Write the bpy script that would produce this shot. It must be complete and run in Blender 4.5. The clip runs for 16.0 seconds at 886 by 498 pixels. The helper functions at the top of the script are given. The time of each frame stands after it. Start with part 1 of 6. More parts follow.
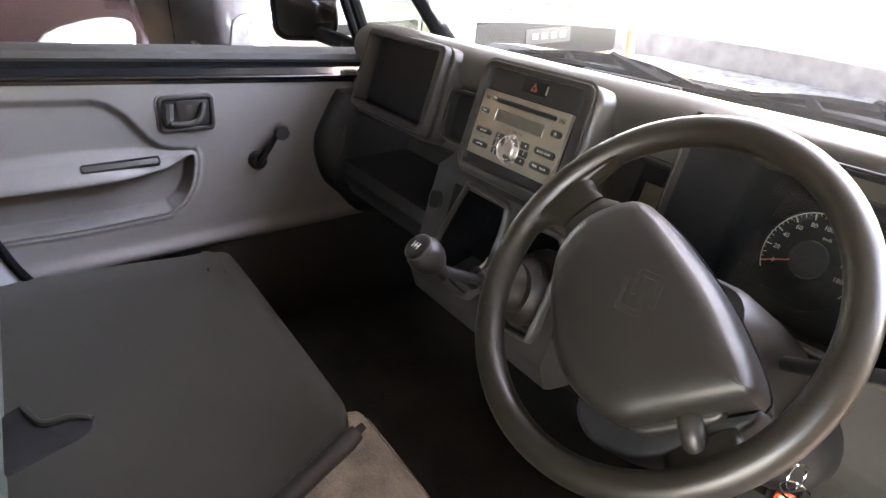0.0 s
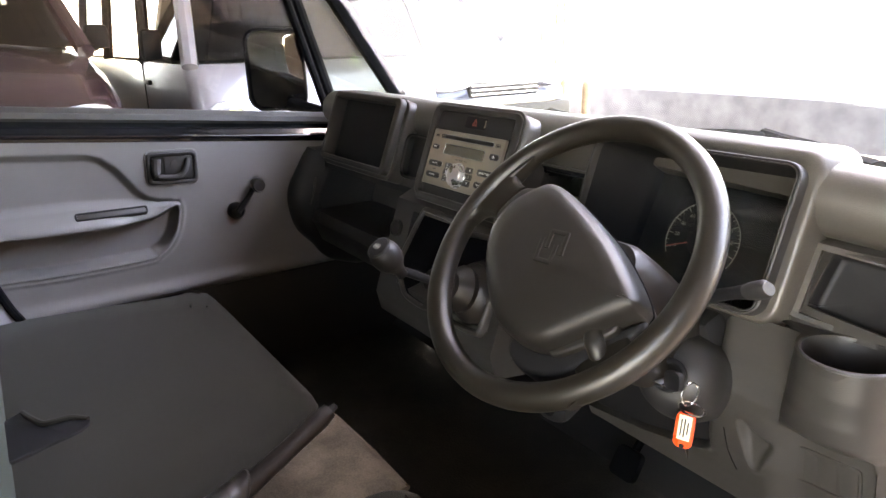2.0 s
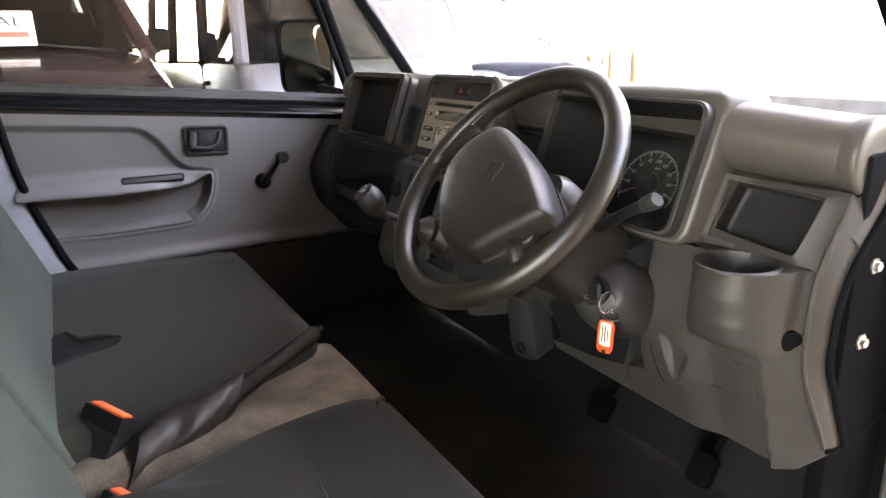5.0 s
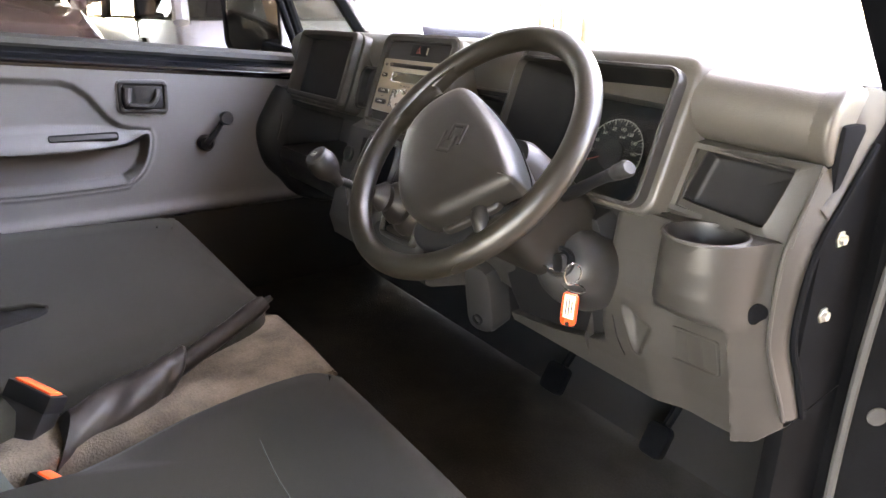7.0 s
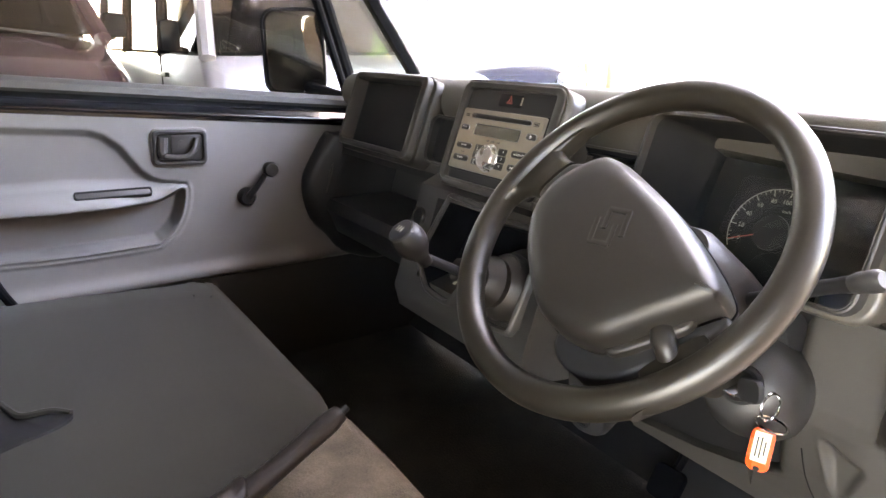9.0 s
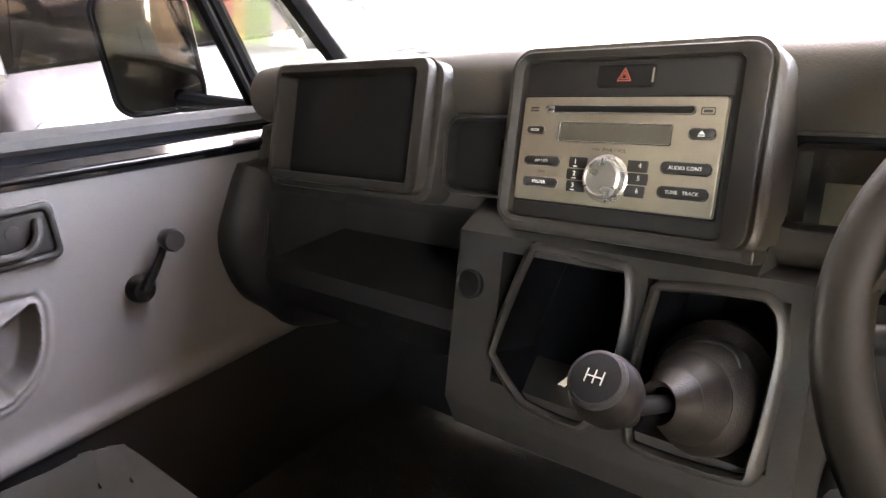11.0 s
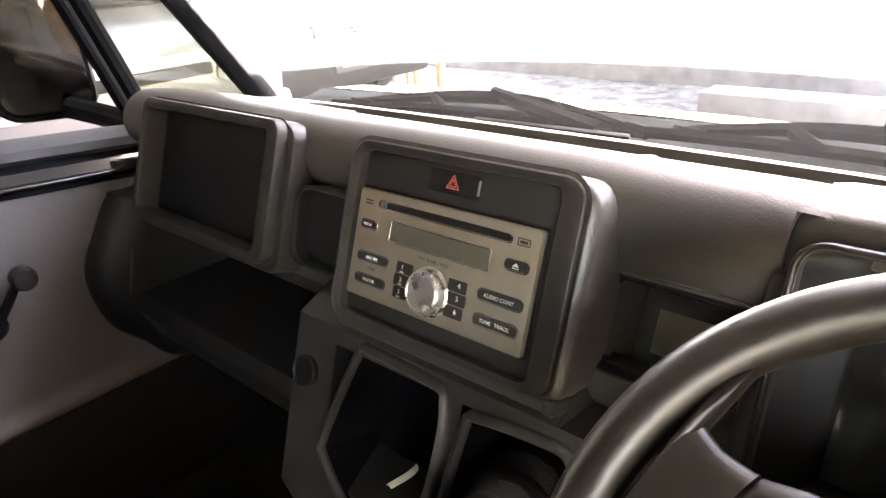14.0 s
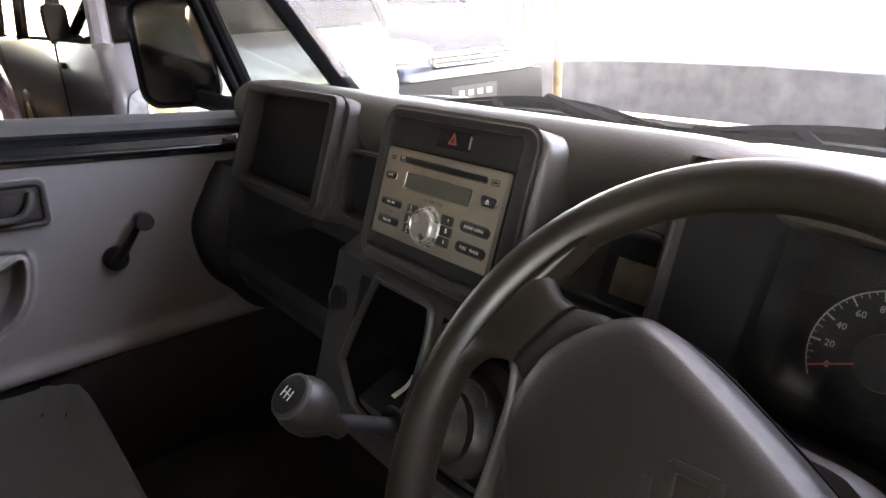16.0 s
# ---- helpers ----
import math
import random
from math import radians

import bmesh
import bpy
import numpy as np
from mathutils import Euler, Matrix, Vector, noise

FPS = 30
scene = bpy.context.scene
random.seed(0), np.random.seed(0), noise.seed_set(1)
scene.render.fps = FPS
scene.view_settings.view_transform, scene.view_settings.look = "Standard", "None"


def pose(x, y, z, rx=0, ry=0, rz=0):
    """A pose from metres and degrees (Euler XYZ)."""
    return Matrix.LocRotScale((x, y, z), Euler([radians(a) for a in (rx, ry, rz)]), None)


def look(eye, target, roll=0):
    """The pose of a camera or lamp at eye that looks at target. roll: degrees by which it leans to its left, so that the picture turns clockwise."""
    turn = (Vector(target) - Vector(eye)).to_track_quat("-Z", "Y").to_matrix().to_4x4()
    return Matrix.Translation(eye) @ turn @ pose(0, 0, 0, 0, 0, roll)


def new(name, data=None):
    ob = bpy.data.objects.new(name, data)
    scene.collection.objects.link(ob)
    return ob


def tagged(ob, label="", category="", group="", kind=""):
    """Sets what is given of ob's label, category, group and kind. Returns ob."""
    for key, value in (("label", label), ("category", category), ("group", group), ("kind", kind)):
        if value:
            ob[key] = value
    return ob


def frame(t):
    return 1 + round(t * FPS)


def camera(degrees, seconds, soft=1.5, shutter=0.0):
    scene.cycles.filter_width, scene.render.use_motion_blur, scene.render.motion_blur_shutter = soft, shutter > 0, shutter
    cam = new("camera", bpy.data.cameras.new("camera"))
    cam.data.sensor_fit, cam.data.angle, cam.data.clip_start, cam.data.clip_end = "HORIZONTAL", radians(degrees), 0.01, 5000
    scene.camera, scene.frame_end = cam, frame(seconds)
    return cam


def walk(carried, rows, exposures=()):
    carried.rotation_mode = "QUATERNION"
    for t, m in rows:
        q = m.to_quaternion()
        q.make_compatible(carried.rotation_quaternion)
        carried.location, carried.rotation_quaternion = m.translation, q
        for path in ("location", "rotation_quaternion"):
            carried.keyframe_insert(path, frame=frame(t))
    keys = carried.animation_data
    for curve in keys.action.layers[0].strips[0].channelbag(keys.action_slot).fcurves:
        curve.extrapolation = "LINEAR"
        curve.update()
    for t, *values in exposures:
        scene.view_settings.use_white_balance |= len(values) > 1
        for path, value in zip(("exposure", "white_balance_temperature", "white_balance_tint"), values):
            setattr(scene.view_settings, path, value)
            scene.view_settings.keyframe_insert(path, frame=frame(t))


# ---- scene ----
cam = camera(67.5, 16.0)
PATH = [
    (0, (0.75, -0.615, 1.521), (-0.777, 0.346, 0.658), 0.3),
    (0.5, (0.767, -0.635, 1.523), (-0.771, 0.346, 0.73), -0.5),
    (1, (0.802, -0.636, 1.498), (-0.782, 0.354, 0.782), -0.4),
    (1.5, (0.84, -0.653, 1.479), (-0.748, 0.37, 0.822), -0.6),
    (2, (0.914, -0.692, 1.459), (-0.653, 0.392, 0.851), -1.0),
    (2.5, (0.969, -0.721, 1.443), (-0.596, 0.374, 0.851), 0.0),
    (3, (1.001, -0.717, 1.419), (-0.568, 0.361, 0.807), -1.0),
    (3.2, (1.016, -0.709, 1.413), (-0.575, 0.333, 0.796), -2.3),
    (5.3, (1.115, -0.663, 1.395), (-0.555, 0.274, 0.819), -1.7),
    (5.5, (1.112, -0.66, 1.395), (-0.555, 0.282, 0.817), -2.1),
    (6, (1.103, -0.661, 1.387), (-0.549, 0.272, 0.755), -1.5),
    (6.5, (1.095, -0.655, 1.382), (-0.526, 0.318, 0.729), -1.2),
    (7, (1.068, -0.662, 1.379), (-0.488, 0.403, 0.715), 0.5),
    (7.5, (1.033, -0.686, 1.385), (-0.497, 0.435, 0.75), 0.2),
    (8, (0.98, -0.706, 1.392), (-0.51, 0.464, 0.749), -0.8),
    (8.5, (0.92, -0.708, 1.387), (-0.649, 0.35, 0.74), -1.3),
    (8.7, (0.886, -0.677, 1.385), (-0.709, 0.352, 0.755), -0.8),
    (9, (0.823, -0.657, 1.398), (-0.772, 0.4, 0.813), 0.4),
    (9.2, (0.766, -0.647, 1.382), (-0.835, 0.401, 0.801), -1.1),
    (11.3, (0.241, -0.516, 1.409), (-0.936, 0.926, 0.678), -7.1),
    (11.5, (0.212, -0.456, 1.45), (-0.866, 1.043, 0.681), -6.7),
    (12, (0.161, -0.342, 1.506), (-0.723, 1.15, 0.51), -8.0),
    (12.5, (0.167, -0.345, 1.509), (-0.729, 1.145, 0.521), -7.6),
    (13, (0.216, -0.354, 1.518), (-0.726, 1.085, 0.497), -7.6),
    (13.5, (0.282, -0.379, 1.507), (-0.805, 1.016, 0.573), -5.0),
    (14, (0.35, -0.391, 1.498), (-0.875, 0.959, 0.675), -3.8),
    (14.5, (0.402, -0.406, 1.487), (-0.921, 0.902, 0.754), -1.9),
    (15, (0.441, -0.408, 1.484), (-0.899, 0.893, 0.768), -1.5),
    (15.5, (0.475, -0.411, 1.479), (-0.903, 0.845, 0.756), -1.4),
    (16, (0.542, -0.421, 1.455), (-0.948, 0.714, 0.755), -2.8),
]
EXPOSURE = [(0, 6.62), (0.5, 6.77), (1.0, 6.72), (1.5, 6.57), (2, 6.32), (2.5, 6.12), (3, 5.97), (5.5, 6.22), (6, 6.17), (6.5, 6.47), (7, 6.87), (7.5, 6.92), (9, 6.97), (11.5, 7.12), (12, 6.97), (13, 6.72), (14, 6.57), (15, 6.02), (16, 5.87)]
walk(cam, [(t, look(eye, target, roll)) for t, eye, target, roll in PATH],
     [(t, stops, *((10800, 25) if 11.5 <= t <= 14 else (9700, 23))) for t, stops in EXPOSURE])

# ---- world, sun and exposure ----
world = bpy.data.worlds.new("sky")
scene.world = world
world.use_nodes = True
wn, wl = world.node_tree.nodes, world.node_tree.links
sky = wn.new("ShaderNodeTexSky")
sky.sky_type, sky.sun_disc = "NISHITA", False
sky.sun_elevation, sky.sun_rotation = radians(76), radians(-22)
wl.new(sky.outputs[0], wn["Background"].inputs[0])
wn["Background"].inputs[1].default_value = 0.15
sun = new("sun", bpy.data.lights.new("sun", "SUN"))
sun.data.energy, sun.data.angle, sun.data.color = 0.5, radians(10), (1.0, 0.95, 0.88)
sun.matrix_world = look((2, 5, 22), (0, 0, 0))


# ---- materials ----
def material(name, color, rough=0.5, metal=0.0, vary=0.15, grain=0.0, grain_size=0.001, stain=0.0, stain_size=0.1,
             coat=0.0, tint=None, spec=0.5, transmission=0.0, wear=0.0):
    """A surface with colour that varies at two scales, and a fine relief. Sizes in metres."""
    m = bpy.data.materials.new(name)
    m.use_nodes = True
    n, l = m.node_tree.nodes, m.node_tree.links
    b = n["Principled BSDF"]
    b.inputs["Metallic"].default_value = metal
    b.inputs["Coat Weight"].default_value = coat
    b.inputs["Specular IOR Level"].default_value = spec
    b.inputs["Transmission Weight"].default_value = transmission
    tex = n.new("ShaderNodeTexCoord")
    big = n.new("ShaderNodeTexNoise")
    big.inputs["Scale"].default_value, big.inputs["Detail"].default_value = 1.0 / max(stain_size, 1e-4), 6
    fine = n.new("ShaderNodeTexNoise")
    fine.inputs["Scale"].default_value, fine.inputs["Detail"].default_value = 1.0 / grain_size, 3
    for t in (big, fine):
        l.new(tex.outputs["Object"], t.inputs["Vector"])
    ramp = n.new("ShaderNodeMapRange")
    ramp.inputs["From Min"].default_value, ramp.inputs["From Max"].default_value = 0.35, 0.68
    l.new(big.outputs["Fac"], ramp.inputs["Value"])
    mixa = n.new("ShaderNodeMix")
    mixa.data_type = "RGBA"
    mixa.inputs["A"].default_value = (*[c * (1 - vary) for c in color], 1)
    mixa.inputs["B"].default_value = (*(tint or [min(1, c * (1 + vary)) for c in color]), 1)
    l.new(ramp.outputs["Result"], mixa.inputs["Factor"])
    mixb = n.new("ShaderNodeMix")
    mixb.data_type, mixb.blend_type = "RGBA", "MULTIPLY"
    mixb.inputs["Factor"].default_value = min(1.0, vary * 1.6)
    l.new(mixa.outputs["Result"], mixb.inputs["A"])
    l.new(fine.outputs["Fac"], mixb.inputs["B"])
    gain = n.new("ShaderNodeMix")
    gain.data_type, gain.blend_type = "RGBA", "MULTIPLY"
    gain.inputs["Factor"].default_value = 1.0
    g = 1.0 + min(1.0, vary * 1.6) * 0.9
    gain.inputs["B"].default_value = (g, g, g, 1)
    l.new(mixb.outputs["Result"], gain.inputs["A"])
    l.new(gain.outputs["Result"], b.inputs["Base Color"])
    rr_ = n.new("ShaderNodeMapRange")
    rr_.inputs["To Min"].default_value, rr_.inputs["To Max"].default_value = max(0.02, rough - 0.06 - wear), min(1, rough + 0.06 + wear)
    l.new(big.outputs["Fac"], rr_.inputs["Value"])
    l.new(rr_.outputs["Result"], b.inputs["Roughness"])
    if grain:
        bump = n.new("ShaderNodeBump")
        bump.inputs["Strength"].default_value, bump.inputs["Distance"].default_value = grain, grain_size * 0.5
        l.new(fine.outputs["Fac"], bump.inputs["Height"])
        l.new(bump.outputs["Normal"], b.inputs["Normal"])
    return m


def leather_grain(name, color, rough, cell, spec=0.5, relief=0.25):
    """Moulded plastic with a pebbled grain."""
    m = material(name, color, rough, vary=0.12, stain_size=0.12, grain_size=0.004, wear=0.03, spec=spec)
    n, l = m.node_tree.nodes, m.node_tree.links
    v = n.new("ShaderNodeTexVoronoi")
    v.feature = "SMOOTH_F1"
    v.inputs["Scale"].default_value = 1.0 / cell
    tex = n.new("ShaderNodeTexCoord")
    l.new(tex.outputs["Object"], v.inputs["Vector"])
    bump = n.new("ShaderNodeBump")
    bump.invert = True
    bump.inputs["Strength"].default_value, bump.inputs["Distance"].default_value = relief, cell * 0.25
    l.new(v.outputs["Distance"], bump.inputs["Height"])
    l.new(bump.outputs["Normal"], n["Principled BSDF"].inputs["Normal"])
    return m


def cloth(name, color, thread=0.0012):
    """A woven seat fabric."""
    m = material(name, color, 0.9, vary=0.2, stain_size=0.2, grain_size=thread, grain=0.6, spec=0.2)
    m.node_tree.nodes["Principled BSDF"].inputs["Sheen Weight"].default_value = 0.04
    return m


def pane_glass(name, tint=(1, 1, 1), haze=0.0, gleam=0.06):
    """Thin clear glass: see-through with a mirror's share by angle; haze is dust that lies on it."""
    m = bpy.data.materials.new(name)
    m.use_nodes = True
    n, l = m.node_tree.nodes, m.node_tree.links
    n.remove(n["Principled BSDF"])
    out = n["Material Output"]
    clear, gloss = n.new("ShaderNodeBsdfTransparent"), n.new("ShaderNodeBsdfGlossy")
    clear.inputs[0].default_value = (*tint, 1)
    gloss.inputs["Roughness"].default_value = 0.02
    face = n.new("ShaderNodeLayerWeight")
    face.inputs["Blend"].default_value = 0.5
    fifth = n.new("ShaderNodeMath")
    fifth.operation = "POWER"
    fifth.inputs[1].default_value = 5.0
    l.new(face.outputs["Facing"], fifth.inputs[0])
    fres = n.new("ShaderNodeMapRange")
    fres.inputs["To Min"].default_value, fres.inputs["To Max"].default_value = gleam, 0.95
    l.new(fifth.outputs[0], fres.inputs["Value"])
    mix = n.new("ShaderNodeMixShader")
    l.new(fres.outputs[0], mix.inputs[0])
    l.new(clear.outputs[0], mix.inputs[1])
    l.new(gloss.outputs[0], mix.inputs[2])
    last = mix
    if haze:
        dust = n.new("ShaderNodeBsdfTranslucent")
        dust.inputs[0].default_value = (0.9, 0.9, 0.88, 1)
        spread = n.new("ShaderNodeTexNoise")
        spread.inputs["Scale"].default_value, spread.inputs["Detail"].default_value = 9.0, 8
        amount = n.new("ShaderNodeMapRange")
        amount.inputs["To Min"].default_value, amount.inputs["To Max"].default_value = haze * 0.92, haze * 1.08
        l.new(spread.outputs["Fac"], amount.inputs["Value"])
        mix2 = n.new("ShaderNodeMixShader")
        l.new(amount.outputs["Result"], mix2.inputs[0])
        l.new(mix.outputs[0], mix2.inputs[1])
        l.new(dust.outputs[0], mix2.inputs[2])
        last = mix2
    l.new(last.outputs[0], out.inputs["Surface"])
    return m


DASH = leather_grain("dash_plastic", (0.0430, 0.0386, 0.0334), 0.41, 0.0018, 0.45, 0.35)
# SHELF and LOWER are darker copies of the dash plastic, carrying its shade
SHELF = leather_grain("shaded_shelf_plastic", (0.0125, 0.0120, 0.0120), 0.50, 0.0019, 0.3)
LOWER = leather_grain("shaded_lower_plastic", (0.025, 0.0235, 0.022), 0.45, 0.0019, 0.4)
PANEL = material("smooth_trim_plastic", (0.0225, 0.0204, 0.0185), 0.48, spec=0.32, vary=0.12, grain=0.25, grain_size=0.0012, stain_size=0.15)
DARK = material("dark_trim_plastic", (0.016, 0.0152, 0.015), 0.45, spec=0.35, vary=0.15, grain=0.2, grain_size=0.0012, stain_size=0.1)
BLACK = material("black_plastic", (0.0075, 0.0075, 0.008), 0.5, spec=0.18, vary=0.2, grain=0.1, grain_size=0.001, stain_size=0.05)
LCD = material("liquid_crystal_panel", (0.36, 0.325, 0.265), 0.55, vary=0.25, spec=0.3, grain_size=0.0011, stain_size=0.03)
RADIO_LCD = material("radio_window", (0.06, 0.056, 0.045), 0.25, vary=0.1, grain_size=0.001, stain_size=0.05, coat=0.4)
SILVER = material("brushed_silver_paint", (0.345, 0.300, 0.240), 0.36, metal=0.75, vary=0.06, grain=0.05, grain_size=0.0006, stain_size=0.05)
SATIN = material("satin_chrome_knob", (0.50, 0.48, 0.46), 0.28, metal=0.85, vary=0.05, grain=0.05, grain_size=0.0006, stain_size=0.02)
CHROME = material("chrome", (0.75, 0.75, 0.76), 0.12, metal=1.0, vary=0.05, stain_size=0.02)
DOORGREY = material("door_trim_vinyl", (0.104, 0.0985, 0.0955), 0.55, vary=0.08, grain=0.3, grain_size=0.0012, stain_size=0.25)
DOORDARK = material("door_pocket_vinyl", (0.16, 0.165, 0.175), 0.6, vary=0.1, grain=0.3, grain_size=0.0012, stain_size=0.2)
PAINT = material("black_car_paint", (0.004, 0.0045, 0.0055), 0.10, vary=0.25, stain_size=0.15, coat=0.4, spec=0.3, wear=0.02)
RUBBER = material("weathered_rubber", (0.021, 0.0205, 0.020), 0.7, vary=0.2, grain=0.4, grain_size=0.002, stain_size=0.08)
SEAT = cloth("seat_cloth", (0.0096, 0.0091, 0.0062))
SEATBACK = cloth("seat_back_cloth", (0.028, 0.034, 0.027))
CARPET = material("brown_carpet", (0.085, 0.070, 0.053), 0.95, vary=0.35, grain=1.0, grain_size=0.003, stain_size=0.06, spec=0.1)
MAT = material("floor_mat", (0.030, 0.027, 0.0245), 0.9, vary=0.35, grain=0.8, grain_size=0.004, stain_size=0.12, spec=0.2)
RIM = leather_grain("wheel_rubber", (0.0096, 0.0076, 0.0052), 0.40, 0.0009, 0.42, 0.30)
HUB = material("airbag_cover", (0.0108, 0.0092, 0.0079), 0.42, spec=0.35, vary=0.1, grain=0.3, grain_size=0.001, stain_size=0.1)
KNOB = material("brown_black_knob", (0.0085, 0.0070, 0.0060), 0.45, spec=0.25, vary=0.15, grain=0.2, grain_size=0.001, stain_size=0.03)
LEATHER = material("black_leatherette", (0.013, 0.0105, 0.0095), 0.42, spec=0.35, vary=0.25, grain=0.5, grain_size=0.0015, stain_size=0.05)
RED = material("buckle_red", (0.85, 0.10, 0.03), 0.35, vary=0.08, stain_size=0.02)
TAG = material("orange_tag_plastic", (0.78, 0.065, 0.018), 0.28, vary=0.06, stain_size=0.02, coat=0.4)
PAPER = material("cream_paper", (0.50, 0.46, 0.36), 0.8, vary=0.08, stain_size=0.02)
WHITE = material("white_print", (0.80, 0.80, 0.78), 0.6, vary=0.05, stain_size=0.02)
DIALPRINT = material("dial_print", (0.40, 0.38, 0.33), 0.6, vary=0.05, stain_size=0.02)
PRINT = material("black_print", (0.02, 0.02, 0.02), 0.6, vary=0.1, stain_size=0.02)
WARN = material("red_print", (0.50, 0.10, 0.07), 0.4, vary=0.05, stain_size=0.02)
BOLT = material("zinc_bolt", (0.62, 0.60, 0.55), 0.35, metal=1.0, vary=0.2, stain_size=0.01)
GLASS = pane_glass("window_glass", (0.93, 0.95, 0.95))
CLEAN = pane_glass("wiped_windscreen_glass", (0.93, 0.95, 0.96), haze=0.007, gleam=0.012)
SMOKED_GLASS = pane_glass("smoked_clear_lens", (0.90, 0.89, 0.86), gleam=0.03)
QUARTER = pane_glass("tinted_quarter_glass", (0.36, 0.40, 0.33), haze=0.06, gleam=0.08)
DUSTY = pane_glass("dusty_windscreen_glass", (0.95, 0.96, 0.96), haze=0.095)
JAMB = material("black_jamb_paint", (0.0032, 0.0034, 0.0040), 0.75, vary=0.4, stain_size=0.1, spec=0.03)
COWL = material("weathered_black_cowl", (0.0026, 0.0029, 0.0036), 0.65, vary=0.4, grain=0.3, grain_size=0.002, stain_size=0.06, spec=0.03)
MIRROR = material("dark_mirror_silver", (0.24, 0.215, 0.19), 0.05, metal=1.0, vary=0.02, stain_size=0.1)
HEADLINER = cloth("headliner", (0.35, 0.35, 0.34), 0.002)


# ---- mesh helpers ----
def part(name, bm, mat, parent=None, label="", smooth=35):
    """One mesh object from a bmesh, under parent."""
    bmesh.ops.remove_doubles(bm, verts=bm.verts, dist=1e-5)
    bmesh.ops.recalc_face_normals(bm, faces=bm.faces)
    me = bpy.data.meshes.new(name)
    bm.to_mesh(me)
    bm.free()
    me.materials.append(mat)
    if smooth:
        me.polygons.foreach_set("use_smooth", [True] * len(me.polygons))
        me.set_sharp_from_angle(angle=radians(smooth))
    ob = new(name, me)
    if parent:
        ob.parent = parent
    if label:
        tagged(ob, label=label)
    return ob


def thing(name, label, category, group="", kind=""):
    return tagged(new(name), label, category, group, kind)


def rounded(w, h, r, cx=0.0, cy=0.0, k=5):
    """Outline of a rounded rectangle, anticlockwise."""
    pts = []
    for sx, sy, a0 in ((1, -1, -90), (1, 1, 0), (-1, 1, 90), (-1, -1, 180)):
        for i in range(k + 1):
            a = radians(a0 + 90 * i / k)
            pts.append((cx + sx * (w / 2 - r) + r * math.cos(a), cy + sy * (h / 2 - r) + r * math.sin(a)))
    return pts


def smoothed(pts, k=4):
    """A closed Catmull-Rom outline through pts."""
    out, n = [], len(pts)
    for i in range(n):
        p0, p1, p2, p3 = (Vector((*pts[(i + j) % n], 0)) for j in (-1, 0, 1, 2))
        for s in range(k):
            t = s / k
            q = 0.5 * ((2 * p1) + (p2 - p0) * t + (2 * p0 - 5 * p1 + 4 * p2 - p3) * t * t + (3 * p1 - p0 - 3 * p2 + p3) * t ** 3)
            out.append((q.x, q.y))
    return out


def inset(pts, d):
    """The outline drawn in by about d."""
    n, out = len(pts), []
    area = sum(pts[i][0] * pts[(i + 1) % n][1] - pts[(i + 1) % n][0] * pts[i][1] for i in range(n))
    s = 1 if area > 0 else -1
    for i in range(n):
        a, b = Vector(pts[i - 1]), Vector(pts[(i + 1) % n])
        t = (b - a).normalized()
        out.append((pts[i][0] - s * t.y * d, pts[i][1] + s * t.x * d))
    return out


def shrunk(pts, f):
    """The outline scaled about its middle."""
    cx, cy = sum(p[0] for p in pts) / len(pts), sum(p[1] for p in pts) / len(pts)
    return [(cx + (x - cx) * f, cy + (y - cy) * f) for x, y in pts]


def loops(bm, rings, closed=True, cap=(False, False)):
    """Skin between rings of points; each ring a list of Vectors of one length."""
    vs = [[bm.verts.new(p) for p in r] for r in rings]
    n = len(rings[0])
    for a, b in zip(vs, vs[1:]):
        for i in range(n if closed else n - 1):
            j = (i + 1) % n
            try:
                bm.faces.new((a[i], a[j], b[j], b[i]))
            except ValueError:
                pass
    for on, ring in zip(cap, (vs[0], vs[-1])):
        if on:
            bm.faces.new(ring)
    return bm


def on(m, pts, d):
    return [m @ Vector((x, y, d)) for x, y in pts]


def plate(m, pts, d0, d1, bev=0.002, bm=None):
    """A solid plate with the outline pts in the plane m, from depth d0 to d1, its front edge rounded."""
    bm = bm or bmesh.new()
    rings = [on(m, pts, d0), on(m, pts, d1 - bev), on(m, inset(pts, bev * 0.3), d1 - bev * 0.3), on(m, inset(pts, bev), d1)]
    return loops(bm, rings, cap=(True, True))


def ring_plate(m, outer, inner, d0, d1, bev=0.002, back=None, bm=None):
    """A frame between two outlines of one length; the inside goes down to depth back."""
    bm = bm or bmesh.new()
    rings = [on(m, outer, d0), on(m, outer, d1 - bev), on(m, inset(outer, bev * 0.3), d1 - bev * 0.3), on(m, inset(outer, bev), d1),
             on(m, inset(inner, -bev), d1), on(m, inset(inner, -bev * 0.3), d1 - bev * 0.3), on(m, inner, d1 - bev), on(m, inner, d0 if back is None else back)]
    return loops(bm, rings)


def box(x0, x1, y0, y1, z0, z1, bev=0.004, bm=None, m=None):
    """A box with rounded edges."""
    bm = bm or bmesh.new()
    b2 = bmesh.new()
    bmesh.ops.create_cube(b2, size=1)
    for v in b2.verts:
        v.co = Vector(((x0 + x1) / 2 + v.co.x * (x1 - x0), (y0 + y1) / 2 + v.co.y * (y1 - y0), (z0 + z1) / 2 + v.co.z * (z1 - z0)))
    if bev:
        bmesh.ops.bevel(b2, geom=b2.edges[:], offset=bev, segments=2, affect="EDGES", profile=0.6)
    if m:
        b2.transform(m)
    me = bpy.data.meshes.new("t")
    b2.to_mesh(me)
    b2.free()
    bm.from_mesh(me)
    bpy.data.meshes.remove(me)
    return bm


